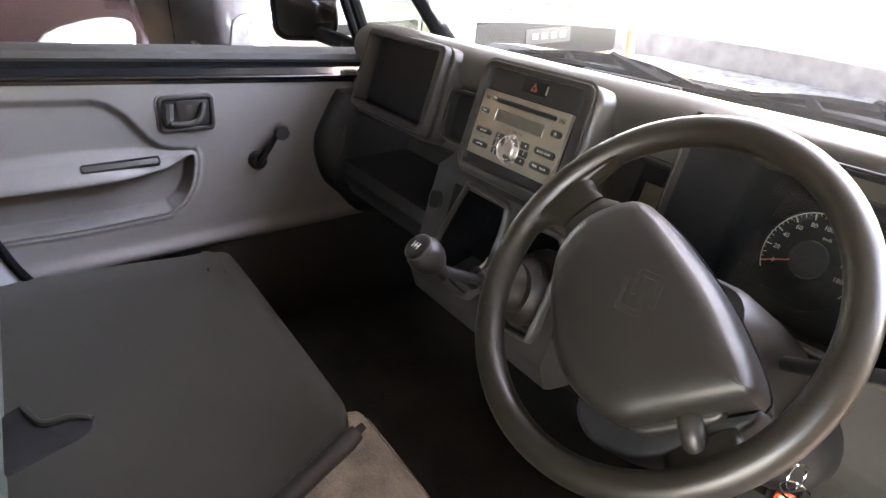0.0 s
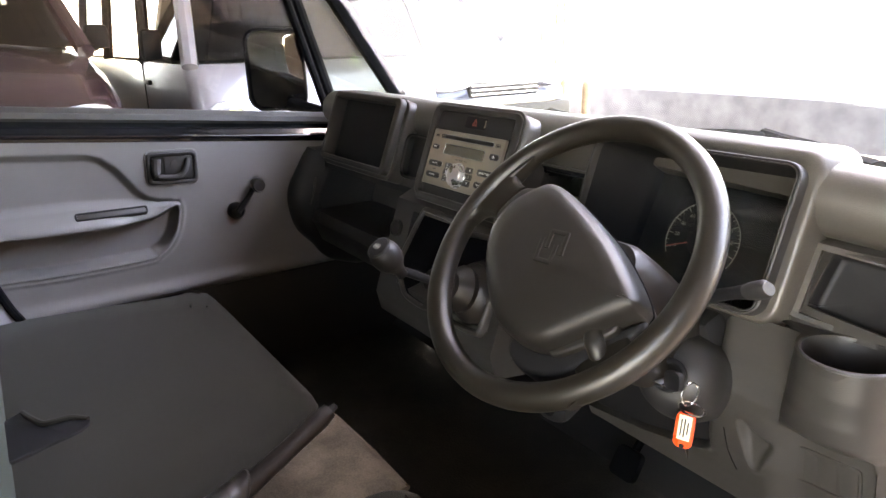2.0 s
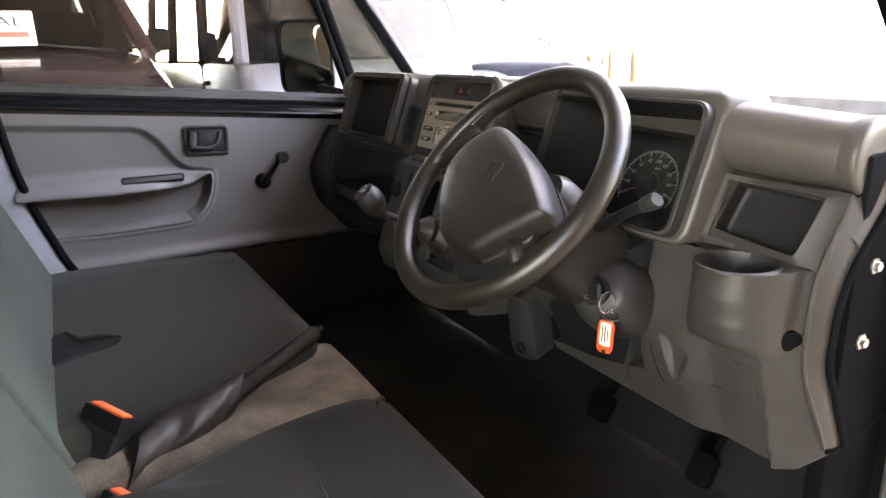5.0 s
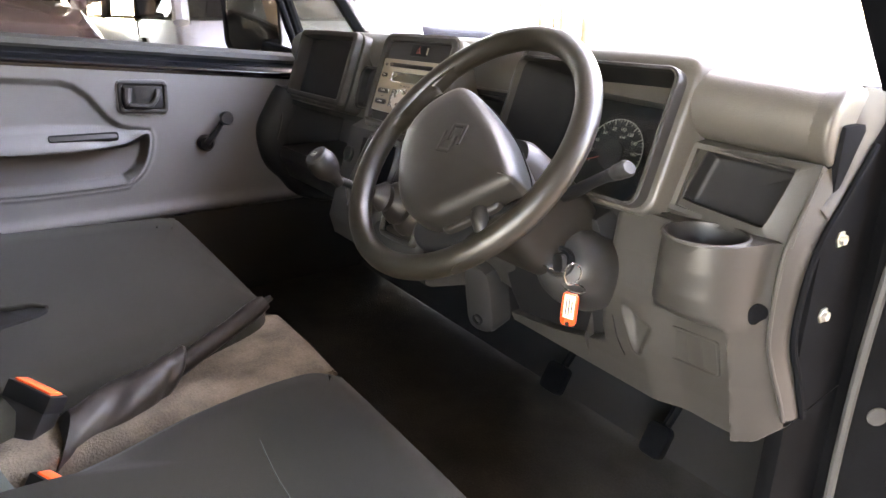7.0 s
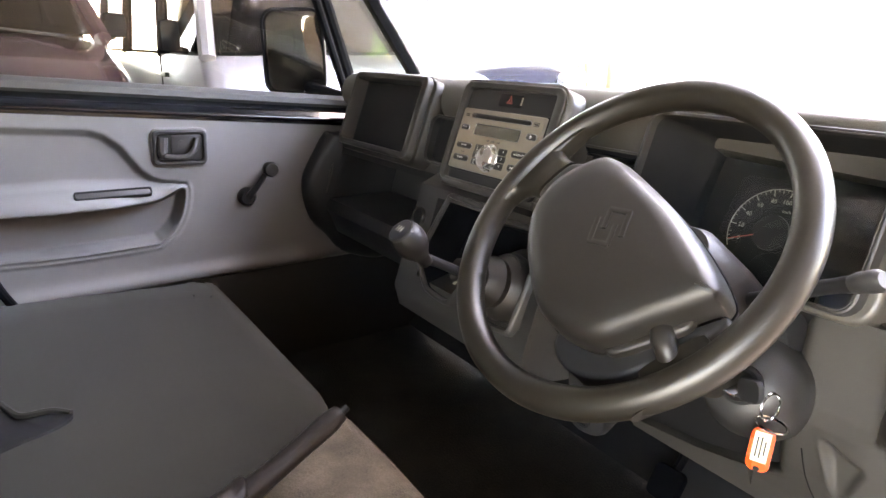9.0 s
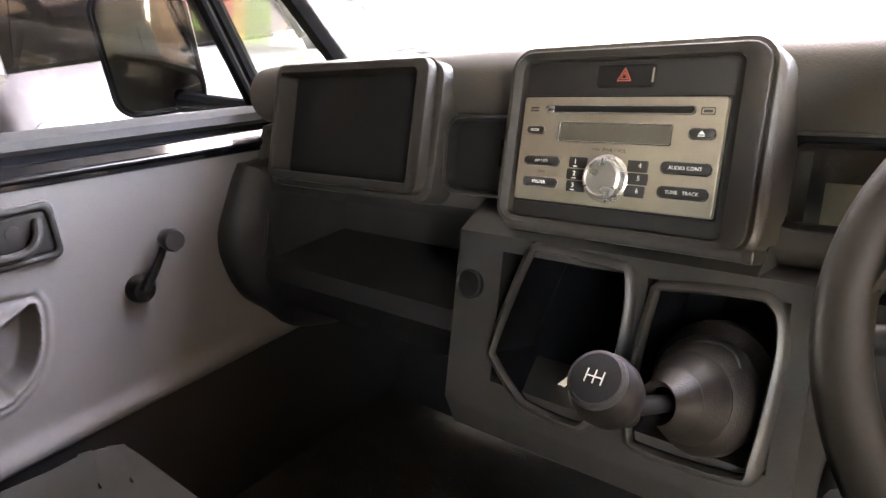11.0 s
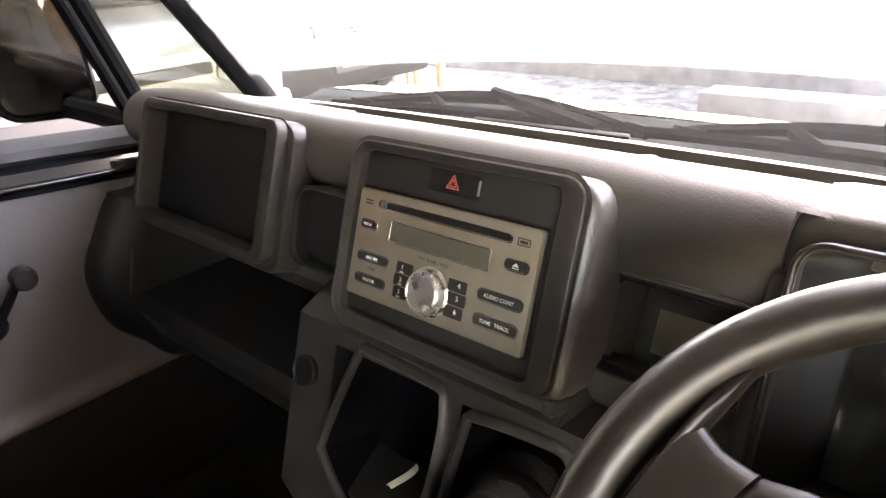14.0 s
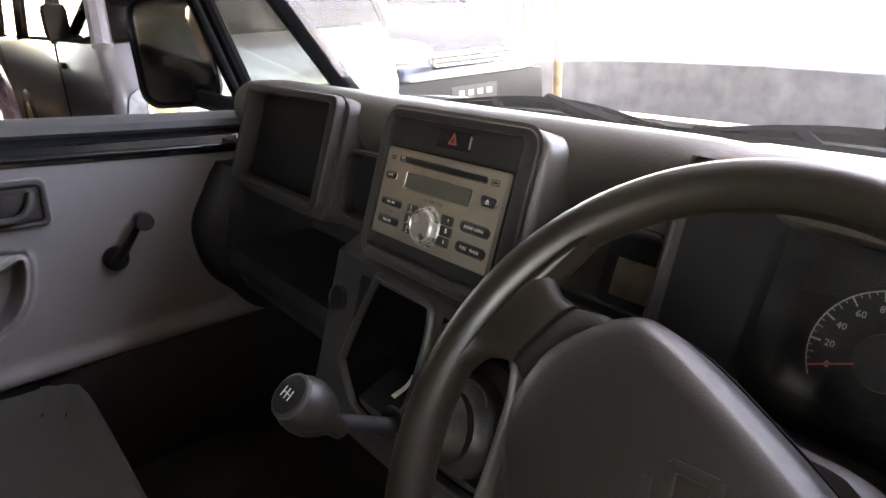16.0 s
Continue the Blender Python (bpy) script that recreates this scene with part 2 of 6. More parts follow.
def tube(path, radius, seg=10, bm=None, cap=True, flat=1.0):
    """A round bar along points; radius a number or one for each point."""
    bm = bm or bmesh.new()
    pts = [Vector(p) for p in path]
    rad = radius if isinstance(radius, (list, tuple)) else [radius] * len(pts)
    rings, up = [], None
    for i, p in enumerate(pts):
        t = (pts[min(i + 1, len(pts) - 1)] - pts[max(i - 1, 0)]).normalized()
        if up is None:
            up = t.orthogonal().normalized()
        up = (up - t * up.dot(t)).normalized()
        side = t.cross(up)
        rings.append([p + (up * math.cos(2 * math.pi * k / seg) * flat + side * math.sin(2 * math.pi * k / seg)) * rad[i] for k in range(seg)])
    return loops(bm, rings, cap=(cap, cap))


def spline(pts, k=6):
    """An open smooth line through pts."""
    ps = [Vector(p) for p in pts]
    ps = [2 * ps[0] - ps[1]] + ps + [2 * ps[-1] - ps[-2]]
    out = []
    for i in range(1, len(ps) - 2):
        p0, p1, p2, p3 = ps[i - 1:i + 3]
        for s in range(k):
            t = s / k
            out.append(0.5 * ((2 * p1) + (p2 - p0) * t + (2 * p0 - 5 * p1 + 4 * p2 - p3) * t * t + (3 * p1 - p0 - 3 * p2 + p3) * t ** 3))
    return out + [ps[-2]]


def turned(m, profile, seg=32, bm=None, cap=(False, False)):
    """A turned body: profile of (radius, height) about the axis of m."""
    bm = bm or bmesh.new()
    rings = [[m @ Vector((r * math.cos(2 * math.pi * k / seg), r * math.sin(2 * math.pi * k / seg), h)) for k in range(seg)] for r, h in profile]
    return loops(bm, rings, cap=cap)


def plane_at(o, u, v):
    """A drawing plane: origin, direction to the right, direction up; its depth axis points out of it."""
    u = Vector(u).normalized()
    v = Vector(v)
    v = (v - u * v.dot(u)).normalized()
    w = u.cross(v)
    return Matrix(((u.x, v.x, w.x, o[0]), (u.y, v.y, w.y, o[1]), (u.z, v.z, w.z, o[2]), (0, 0, 0, 1)))


def lettering(name, words, m, size, depth, mat, parent, label="", align="CENTER"):
    """Raised words in the plane m."""
    c = bpy.data.curves.new("words", "FONT")
    c.body, c.size, c.align_x, c.align_y, c.extrude = words, size, align, "CENTER", depth
    c.resolution_u = 2
    t = bpy.data.objects.new("words", c)
    scene.collection.objects.link(t)
    dg = bpy.context.evaluated_depsgraph_get()
    me = bpy.data.meshes.new_from_object(t.evaluated_get(dg))
    bpy.data.objects.remove(t)
    bpy.data.curves.remove(c)
    me.transform(m)
    me.materials.clear()
    me.materials.append(mat)
    ob = new(name, me)
    ob.parent = parent
    if label:
        tagged(ob, label=label)
    return ob


def lerp_keys(keys, x):
    """Linear between (x, value...) rows."""
    if x <= keys[0][0]:
        return keys[0][1:]
    for a, b in zip(keys, keys[1:]):
        if x <= b[0]:
            t = (x - a[0]) / (b[0] - a[0])
            return tuple(p + (q - p) * t for p, q in zip(a[1:], b[1:]))
    return keys[-1][1:]


def inside(y, z, poly):
    """Signed distance to a polygon, negative within."""
    best, odd, n = 1e9, False, len(poly)
    for i in range(n):
        (y1, z1), (y2, z2) = poly[i], poly[(i + 1) % n]
        dy, dz = y2 - y1, z2 - z1
        t = max(0, min(1, ((y - y1) * dy + (z - z1) * dz) / (dy * dy + dz * dz)))
        best = min(best, math.hypot(y - y1 - t * dy, z - z1 - t * dz))
        if (z1 > z) != (z2 > z) and y < (y2 - y1) * (z - z1) / (z2 - z1) + y1:
            odd = not odd
    return -best if odd else best


def step(d, w):
    t = max(0.0, min(1.0, 0.5 - d / w))
    return t * t * (3 - 2 * t)


def squared(pts, x0, x1, y0, y1):
    """The outline pts pushed out from its middle on to a rectangle, with a point at each corner."""
    cx, cy = sum(p[0] for p in pts) / len(pts), sum(p[1] for p in pts) / len(pts)
    out = []
    for x, y in pts:
        dx, dy = x - cx, y - cy
        f = min(((x1 if dx > 0 else x0) - cx) / dx if abs(dx) > 1e-9 else 1e9, ((y1 if dy > 0 else y0) - cy) / dy if abs(dy) > 1e-9 else 1e9)
        out.append((cx + dx * f, cy + dy * f))
    for c in ((x0, y0), (x1, y0), (x1, y1), (x0, y1)):
        i = min(range(len(out)), key=lambda k: (out[k][0] - c[0]) ** 2 + (out[k][1] - c[1]) ** 2)
        out[i] = c
    return out


# ---- dashboard ----
# The face of radio, tray and lower console leans back by about twenty degrees.
FACE = plane_at((0, 0, 1.30), (1, 0, 0), (0, 0.349, 0.937))


def face_xy(x, z):
    return x, (z - 1.30) / 0.937


# forward shift and drop of the padded roll, towards both ends
ROLL = [(-0.630, -0.010, -0.004), (-0.56, -0.006, 0.0), (-0.50, 0.0, 0.0), (0.25, 0.0, 0.0), (0.56, 0.000, -0.018), (0.735, 0.024, -0.032)]
# lower edge line: top lip y z, bottom lip y z, bottom edge y z, back y z
LOW_LEFT = (0.0, 1.172, -0.046, 1.030, -0.02, 0.972, 0.22, 0.92)
LOW_MID = (-0.045, 1.165, -0.105, 0.985, -0.095, 0.945, 0.15, 0.90)


def low_right(x):
    t = (x - 0.19) / 0.54
    k = 0.055 * max(0.0, min(1.0, (x - 0.30) / 0.08))
    return (0.005 + 0.02 * t, 1.135, -0.030 - 0.005 * t + k, 1.05, 0.020 + 0.025 * t + k, 0.955 - 0.08 * t, 0.25, 0.90 - 0.06 * t)


# pockets in the upper panel: x from, to, depth
UPPER_POCKETS = [(0.140, 0.262, 0.03), (0.584, 0.706, 0.12), (-0.615, -0.555, 0.03)]
LOWER_POCKETS = [(-0.588, -0.178, 0.16), (-0.108, 0.036, 0.11), (0.052, 0.168, 0.09)]
DEEP = [(-0.545, -0.256), (0.258, 0.567)]


def section(x):
    fwd, drop = lerp_keys(ROLL, x)
    up = next((d for a, b, d in UPPER_POCKETS if a < x < b), 0.0)
    low = next((d for a, b, d in LOWER_POCKETS if a < x < b), 0.0)
    deep = 0.10 if any(a < x < b for a, b in DEEP) else 0.0
    bow = 0.05 * (1 - (x / 0.70) ** 2)
    dip = max(0.0, min(1.0, (x + 0.545) / 0.14, (0.66 - x) / 0.05))
    pts = [(0.290 + bow, 1.268), (0.280 + bow * 0.6, 1.284 + drop * 0.2), (0.262 + bow * 0.5, 1.288 + drop * 0.3), (0.252 + bow * 0.5, 1.290 + drop * 0.3 - 0.024 * dip),
           (0.140, 1.318 + drop * 0.7 - 0.056 * dip), (0.118, 1.326 + drop * 0.8 - 0.050 * dip), (0.102 + fwd, 1.3365 + drop), (0.085 + fwd, 1.341 + drop)]
    for a in (95, 110, 125, 140, 155, 170, 185, 200, 215, 230, 245, 258):
        py, pz = 0.072 + fwd + (deep if a > 130 else 0.0) + 0.042 * math.cos(radians(a)), 1.299 + drop + 0.042 * math.sin(radians(a))
        if a > 170 and 0.125 < x < 0.263:
            f = (a - 170) / 88
            py, pz = 0.0306 + 0.0080 * f ** 1.4, 1.306 - 0.041 * f
        pts.append((py, pz))
    well = 0.085 if deep and x > 0 else 0.05 if 0.139 < x < 0.263 else 0.0
    behind = 0.085 if 0.139 < x < 0.263 else 0.0
    ay, az, by, bz = 0.042 + fwd + deep + behind, 1.256 + drop, 0.006 + fwd + deep + behind + well * 0.3, 1.186 + drop * 1.4 - well
    for s, d in ((0, 0), (0.06, 0), (0.08, 0), (0.085, 1), (0.93, 1), (0.935, 0), (0.96, 0), (1, 0)):
        pts.append((ay + (by - ay) * s + up * d, az + (bz - az) * s))
    back = 0.07 if x > 0.575 else 0.0
    cy, cz, dy, dz, ey, ez, fy, fz = LOW_LEFT if x < -0.17 else LOW_MID if x < 0.19 else low_right(x)
    for s, d in ((0, 0), (0.06, 0), (0.085, 0), (0.09, 1), (0.82, 1), (0.825, 0), (0.85, 0), (1, 0)):
        pts.append((cy + (dy - cy) * s + low * d + back, cz + (dz - cz) * s))
    pts += [((dy * 2 + ey) / 3 + back, (dz * 2 + ez) / 3), (ey + back, ez), (ey + 0.012 + back, ez - 0.006), (fy, fz)]
    return [Vector((x, y, z)) for y, z in pts]


def dashboard():
    dash = thing("dashboard", "dark grey grained plastic dashboard with open trays and padded roll", "dashboard")
    xs = set(np.linspace(-0.630, 0.716, 60).round(4))
    for group in (UPPER_POCKETS, LOWER_POCKETS):
        for a, b, d in group:
            xs |= {a - 0.001, a + 0.001, b - 0.001, b + 0.001}
    for a, b in DEEP:
        xs |= {a - 0.001, a + 0.001, b - 0.001, b + 0.001}
    xs |= {-0.171, -0.169, 0.1249, 0.1251, 0.189, 0.191, 0.574, 0.576}
    bm = loops(bmesh.new(), [section(x) for x in sorted(xs)], closed=False)
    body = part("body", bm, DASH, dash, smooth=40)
    # darker plastic copies put shade into the lower dash, shelf and recess insides
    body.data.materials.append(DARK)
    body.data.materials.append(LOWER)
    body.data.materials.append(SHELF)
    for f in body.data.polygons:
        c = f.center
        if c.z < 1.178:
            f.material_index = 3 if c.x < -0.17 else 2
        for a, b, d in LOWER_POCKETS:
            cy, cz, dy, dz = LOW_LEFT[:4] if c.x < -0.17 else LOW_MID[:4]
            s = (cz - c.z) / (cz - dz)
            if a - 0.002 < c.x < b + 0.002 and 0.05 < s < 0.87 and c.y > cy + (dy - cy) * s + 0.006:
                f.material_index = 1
    part("defrost_slot", plate(pose(-0.105, 0.322, 1.279, 18, 0, 3), rounded(0.225, 0.008, 0.003), -0.01, 0.006, 0.001), BLACK, dash, "black defroster slot")
    part("sensor_bump", turned(pose(0.128, 0.110, 1.328), [(0.013, -0.01), (0.012, 0.001), (0.008, 0.005), (0.0, 0.006)], 24), DASH, dash)
    # display: a flush face plate with a recessed dark bezel and a deep well behind it
    m = plane_at((0.198, 0.021, 1.224), (1, 0, 0), (0, 0.42, 1))
    rim = rounded(0.116, 0.081, 0.016, -0.007, 0.003, 9)
    edge = [squared(rim, -0.080 + e, 0.063 - e, low, 0.046 - e) for e, low in ((0.0, -0.082), (0.0, -0.070), (0.0006, -0.062), (0.002, -0.056), (0.005, -0.052))]
    part("display_face", loops(bmesh.new(), [on(m, p, d) for p, d in zip(edge, (-0.046, -0.022, -0.008, -0.002, 0.0))] + [on(m, inset(rim, -0.002), 0.0), on(m, inset(rim, -0.0008), 0.0012), on(m, rim, 0.0008), on(m, inset(rim, 0.001), -0.002)]), DASH, dash, smooth=50)
    mouth = inset(rim, 0.0075)
    part("display_bezel", loops(bmesh.new(), [on(m, inset(rim, 0.0008), -0.0015), on(m, inset(rim, 0.0055), -0.0085), on(m, inset(rim, 0.0065), -0.0080), on(m, mouth, -0.0090), on(m, mouth, -0.014)]), BLACK, dash, smooth=40)
    part("display_well", loops(bmesh.new(), [on(m, mouth, -0.012), on(m, inset(mouth, -0.003), -0.040), on(m, inset(mouth, -0.007), -0.078)], cap=(False, True)), BLACK, dash)
    lens = part("display_lens", plate(m, inset(mouth, 0.0005), -0.0120, -0.0112, 0.0003), SMOKED_GLASS, dash, "smoked clear display lens")
    lens.visible_shadow = False
    pm = plane_at((0.190, 0.090, 1.187), (1, 0, 0), (0, 0.42, 1))
    part("display_panel", plate(pm, rounded(0.073, 0.040, 0.001), -0.006, 0.0, 0.0006), LCD, dash, "greenish grey unlit display")
    # vent pocket bezel, right pocket bezel
    m2 = plane_at((-0.167, 0.002, 1.236), (1, 0, 0), (0, 0.30, 1))
    part("pocket_bezel", ring_plate(m2, rounded(0.116, 0.090, 0.022), rounded(0.108, 0.082, 0.019), -0.050, 0.003, 0.002, back=-0.004), DARK, dash)
    # black liner, the hollow's shade put into its colour
    part("pocket_shade_liner", loops(bmesh.new(), [on(m2, rounded(0.108, 0.082, 0.019), -0.003), on(m2, rounded(0.104, 0.078, 0.018), -0.016)], cap=(False, True)), BLACK, dash)
    part("vane", plate(m2, rounded(0.0014, 0.030, 0.0006, 0.016, 0.004), -0.016, -0.010, 0.0004), PANEL, dash)
    m3 = plane_at((0.640, 0.034, 1.197), (1, 0.05, 0), (0, 0.46, 1))
    lidless = smoothed([(-0.052, -0.018), (-0.051, -0.025), (-0.045, -0.029), (0.038, -0.038), (0.047, -0.038), (0.052, -0.032), (0.061, 0.022), (0.061, 0.028), (0.056, 0.031), (-0.034, 0.035), (-0.041, 0.034), (-0.045, 0.028)], 3)
    edge = [squared(lidless, -0.070 + e, 0.087, -0.052, 0.041) for e in (0.0, 0.0008, 0.003, 0.007)]
    part("pocket_face", loops(bmesh.new(), [on(m3, p, d) for p, d in zip(edge, (-0.040, -0.010, -0.004, -0.001))] + [on(m3, inset(lidless, -0.004), -0.0006), on(m3, inset(lidless, -0.0022), 0.0012), on(m3, inset(lidless, -0.0008), 0.0010), on(m3, lidless, -0.002)]), PANEL, dash, smooth=60)
    # this hollow too has its shade put into a black liner
    part("pocket_shade_liner", loops(bmesh.new(), [on(m3, lidless, -0.0015), on(m3, shrunk(lidless, 0.985), -0.018), on(m3, shrunk(lidless, 0.95), -0.0215), on(m3, shrunk(lidless, 0.85), -0.0225), on(m3, shrunk(lidless, 0.3), -0.0225)], cap=(False, True)), BLACK, dash, smooth=60)
    part("shelf_rib", tube(spline([(-0.536, -0.052, 1.148), (-0.541, -0.058, 1.115), (-0.548, -0.066, 1.080)]), [0.0012, 0.0026, 0.0028, 0.0030, 0.0030, 0.0028, 0.0026, 0.0024, 0.0022, 0.0020, 0.0016, 0.0014, 0.0010], 8), LOWER, dash)
    # rounded cheek at the door end of the open shelf
    prof = smoothed([(-0.010, 1.205), (-0.034, 1.200), (-0.063, 1.157), (-0.089, 1.110), (-0.092, 1.062), (-0.076, 1.004), (-0.040, 0.962), (0.014, 0.905), (0.14, 0.90), (0.14, 1.18)], 4)
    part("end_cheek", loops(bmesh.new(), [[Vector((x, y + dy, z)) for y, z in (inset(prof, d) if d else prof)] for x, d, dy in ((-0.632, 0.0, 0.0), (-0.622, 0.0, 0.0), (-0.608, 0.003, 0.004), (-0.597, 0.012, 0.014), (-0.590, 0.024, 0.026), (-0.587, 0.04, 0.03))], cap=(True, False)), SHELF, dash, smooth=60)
    return dash


dash = dashboard()


def tray():
    """The open upper tray with its raised frame."""
    ob = thing("dashboard_tray", "open dark grey plastic tray with raised frame in the dashboard", "tray")
    cx, cy = face_xy(-0.385, 1.270)
    outer, inner = rounded(0.298, 0.160, 0.016, cx, cy), rounded(0.266, 0.134, 0.006, cx - 0.005, cy)
    part("frame", ring_plate(FACE, outer, inner, -0.05, 0.004, 0.005, back=-0.03), PANEL, ob)
    part("flange", ring_plate(FACE, rounded(0.318, 0.168, 0.022, cx + 0.002, cy - 0.005), inset(outer, 0.004), -0.06, -0.010, 0.006), PANEL, ob)
    # wall coloured black for the shade inside the tray
    part("shade_back_wall", plate(FACE, rounded(0.270, 0.138, 0.006, cx - 0.005, cy), -0.050, -0.028, 0.001), BLACK, ob)
    return ob


tray()


def radio():
    """Double-height radio in its surround with the warning light switch."""
    sur = thing("radio_surround", "dark grey plastic centre surround round the car radio", "trim panel")
    cx, cy = face_xy(0.008, 1.262)
    outer = rounded(0.246, 0.170, 0.020, cx, cy)
    inner = rounded(0.214, 0.154, 0.008, cx - 0.006, cy - 0.001)
    rings = [on(FACE, outer, -0.06), on(FACE, outer, 0.0040), on(FACE, inset(outer, 0.0005), 0.0052), on(FACE, inset(outer, 0.0016), 0.0058),
             on(FACE, inset(inner, -0.003), 0.0035), on(FACE, inset(inner, -0.0006), 0.0020), on(FACE, inner, -0.001), on(FACE, inner, -0.012)]
    part("frame", loops(bmesh.new(), rings), PANEL, sur, smooth=45)
    part("flange", ring_plate(FACE, rounded(0.264, 0.178, 0.026, cx + 0.002, cy - 0.003), inset(outer, 0.004), -0.07, 0.0030, 0.008), DASH, sur, smooth=60)
    x, y = face_xy(0.002, 1.262)
    part("panel", plate(FACE, rounded(0.2145, 0.1545, 0.008, x, y), -0.030, -0.0065, 0.001), DARK, sur)
    sw = thing("hazard_switch", "black hazard warning switch with red triangle", "switch")
    x, y = face_xy(0.002, 1.3195)
    part("button", plate(FACE, rounded(0.056, 0.021, 0.003, x, y), -0.012, -0.0042, 0.0015), BLACK, sw)
    # silver sliver stands for the lit right edge of the button
    part("switch_edge_glint", plate(FACE, rounded(0.0014, 0.013, 0.0005, x + 0.0272, y), -0.012, -0.0036, 0.0003), SILVER, sw)

    def tri(r0, r1):
        o = [(x + r0 * math.cos(radians(a)), y - 0.001 + r0 * math.sin(radians(a))) for a in (90, 210, 330)]
        i = [(x + r1 * math.cos(radians(a)), y - 0.001 + r1 * math.sin(radians(a))) for a in (90, 210, 330)]
        return loops(bmesh.new(), [on(FACE, o, -0.0038), on(FACE, i, -0.0038)])
    part("warning_triangle", tri(0.0085, 0.0065), WARN, sw, "red triangle outline", smooth=0)
    part("warning_triangle", tri(0.0048, 0.0032), WARN, sw, "red triangle outline", smooth=0)

    ra = thing("car_radio", "silver double-height car radio with round volume knob", "radio")
    x0, y0 = face_xy(0, 1.253)
    part("chassis", plate(FACE, rounded(0.203, 0.106, 0.002, 0, y0), -0.03, -0.004, 0.001), BLACK, ra)
    part("faceplate", plate(FACE, rounded(0.200, 0.101, 0.0025, 0, y0), -0.008, 0.002, 0.0015), SILVER, ra)
    F = FACE

    def at(x, z):
        return face_xy(x, z)

    # disc slot
    x, y = at(0.0005, 1.2895)
    slot = part("disc_slot", ring_plate(F, rounded(0.150, 0.0085, 0.004, x, y), rounded(0.145, 0.005, 0.0022, x, y), 0.0, 0.003, 0.001, back=0.0005), CHROME, ra, "bright slot rim")
    part("slot_opening", plate(F, rounded(0.146, 0.006, 0.0028, x, y), 0.0, 0.0024, 0.0003), BLACK, ra)
    part("slot_end", plate(F, rounded(0.009, 0.006, 0.0028, x - 0.068, y), 0.0, 0.0034, 0.001), CHROME, ra)
    # window
    x, y = at(0.0005, 1.2693)
    part("window_rim", ring_plate(F, rounded(0.114, 0.0195, 0.002, x, y), rounded(0.110, 0.0160, 0.0015, x, y), 0.0, 0.0032, 0.001, back=0.001), CHROME, ra)
    part("window", plate(F, rounded(0.1105, 0.0165, 0.0015, x, y), 0.0, 0.0026, 0.0004), RADIO_LCD, ra, "unlit grey display window")
    # knob
    x, y = at(0.0005, 1.2300)
    km = F @ Matrix.Translation((x, y, 0))
    knob = part("volume_knob", turned(km, [(0.0225, 0.0), (0.0225, 0.003), (0.0212, 0.0045), (0.0200, 0.005), (0.0192, 0.011), (0.0178, 0.0130), (0.0158, 0.0138), (0.0150, 0.0130), (0.0, 0.0128)], 40), SATIN, ra)
    for a in (90, 210, 330):
        mm = km @ Matrix.Rotation(radians(a), 4, "Z")
        part("knob_mark", plate(mm, rounded(0.0035, 0.0012, 0.0004, 0.0165, 0), 0.012, 0.0140, 0.0002), DARK, knob)
    # number keys left and right of the knob
    keys = []
    for side, names in ((-1, "123"), (1, "456")):
        for i, n in enumerate(names):
            zc = 1.2425 - 0.0105 * i
            kx, ky = at(side * 0.0305, zc)
            lx = 0.0405 - 0.0012 * abs(i - 1) ** 2
            pts = [(side * 0.0205, ky - 0.0052), (side * lx, ky - 0.0052), (side * (lx + 0.0006), ky), (side * lx, ky + 0.0052), (side * 0.0205, ky + 0.0052)]
            if side < 0:
                pts = pts[::-1]
            key = part("number_key", plate(F, pts, 0.0, 0.0035, 0.0006), DARK, ra)
            lettering("digit", n, F @ Matrix.Translation((side * 0.0325, ky + 0.0006, 0.0036)), 0.0062, 0.0001, WHITE, key)
            if side < 0:
                part("caption_bar", plate(F, rounded(0.0045, 0.0010, 0.0003, side * 0.0325, ky - 0.0036), 0.0034, 0.0037, 0.0001), WHITE, key)

    def oval(xa, xb, zc, h, words, size=0.0042):
        x, y = at((xa + xb) / 2, zc)
        w = xb - xa
        b = part("button", plate(F, rounded(w - 0.002, h - 0.002, (h - 0.002) * 0.45, x, y), 0.0, 0.0045, 0.001), DARK, ra)
        part("button_rim", ring_plate(F, rounded(w + 0.001, h + 0.001, h * 0.48, x, y), rounded(w - 0.0022, h - 0.0022, (h - 0.0022) * 0.45, x, y), 0.0, 0.0032, 0.0008, back=0.001), CHROME, b, "bright button rim")
        if words:
            lettering("lettering", words, F @ Matrix.Translation((x, y, 0.0046)), size, 0.0001, WHITE, b)
        return b, x, y

    oval(-0.0925, -0.0715, 1.2700, 0.0085, "MODE", 0.0036)
    oval(-0.0910, -0.0500, 1.2420, 0.0095, "AM / FM")
    oval(-0.0905, -0.0500, 1.2225, 0.0095, "FOLDER")
    b, x, y = oval(0.0715, 0.0945, 1.2710, 0.0095, "")
    up = [(x - 0.003, y - 0.0006), (x + 0.003, y - 0.0006), (x, y + 0.0026)]
    part("eject_mark", plate(F, up, 0.0044, 0.0048, 0.0001), WHITE, b)
    part("eject_mark", plate(F, rounded(0.006, 0.0008, 0.0002, x, y - 0.0019), 0.0044, 0.0048, 0.0001), WHITE, b)
    oval(0.0510, 0.0955, 1.2432, 0.0105, "AUDIO CONT", 0.0046)
    oval(0.0510, 0.0955, 1.2235, 0.0105, "TUNE   TRACK", 0.0044)
    for words, xx, zz, s in (("PWR / VOL", 0.005, 1.2545, 0.0048), ("PUSH", -0.0135, 1.2548, 0.0030), ("SCAN", -0.0705, 1.2325, 0.0032)):
        x, y = at(xx, zz)
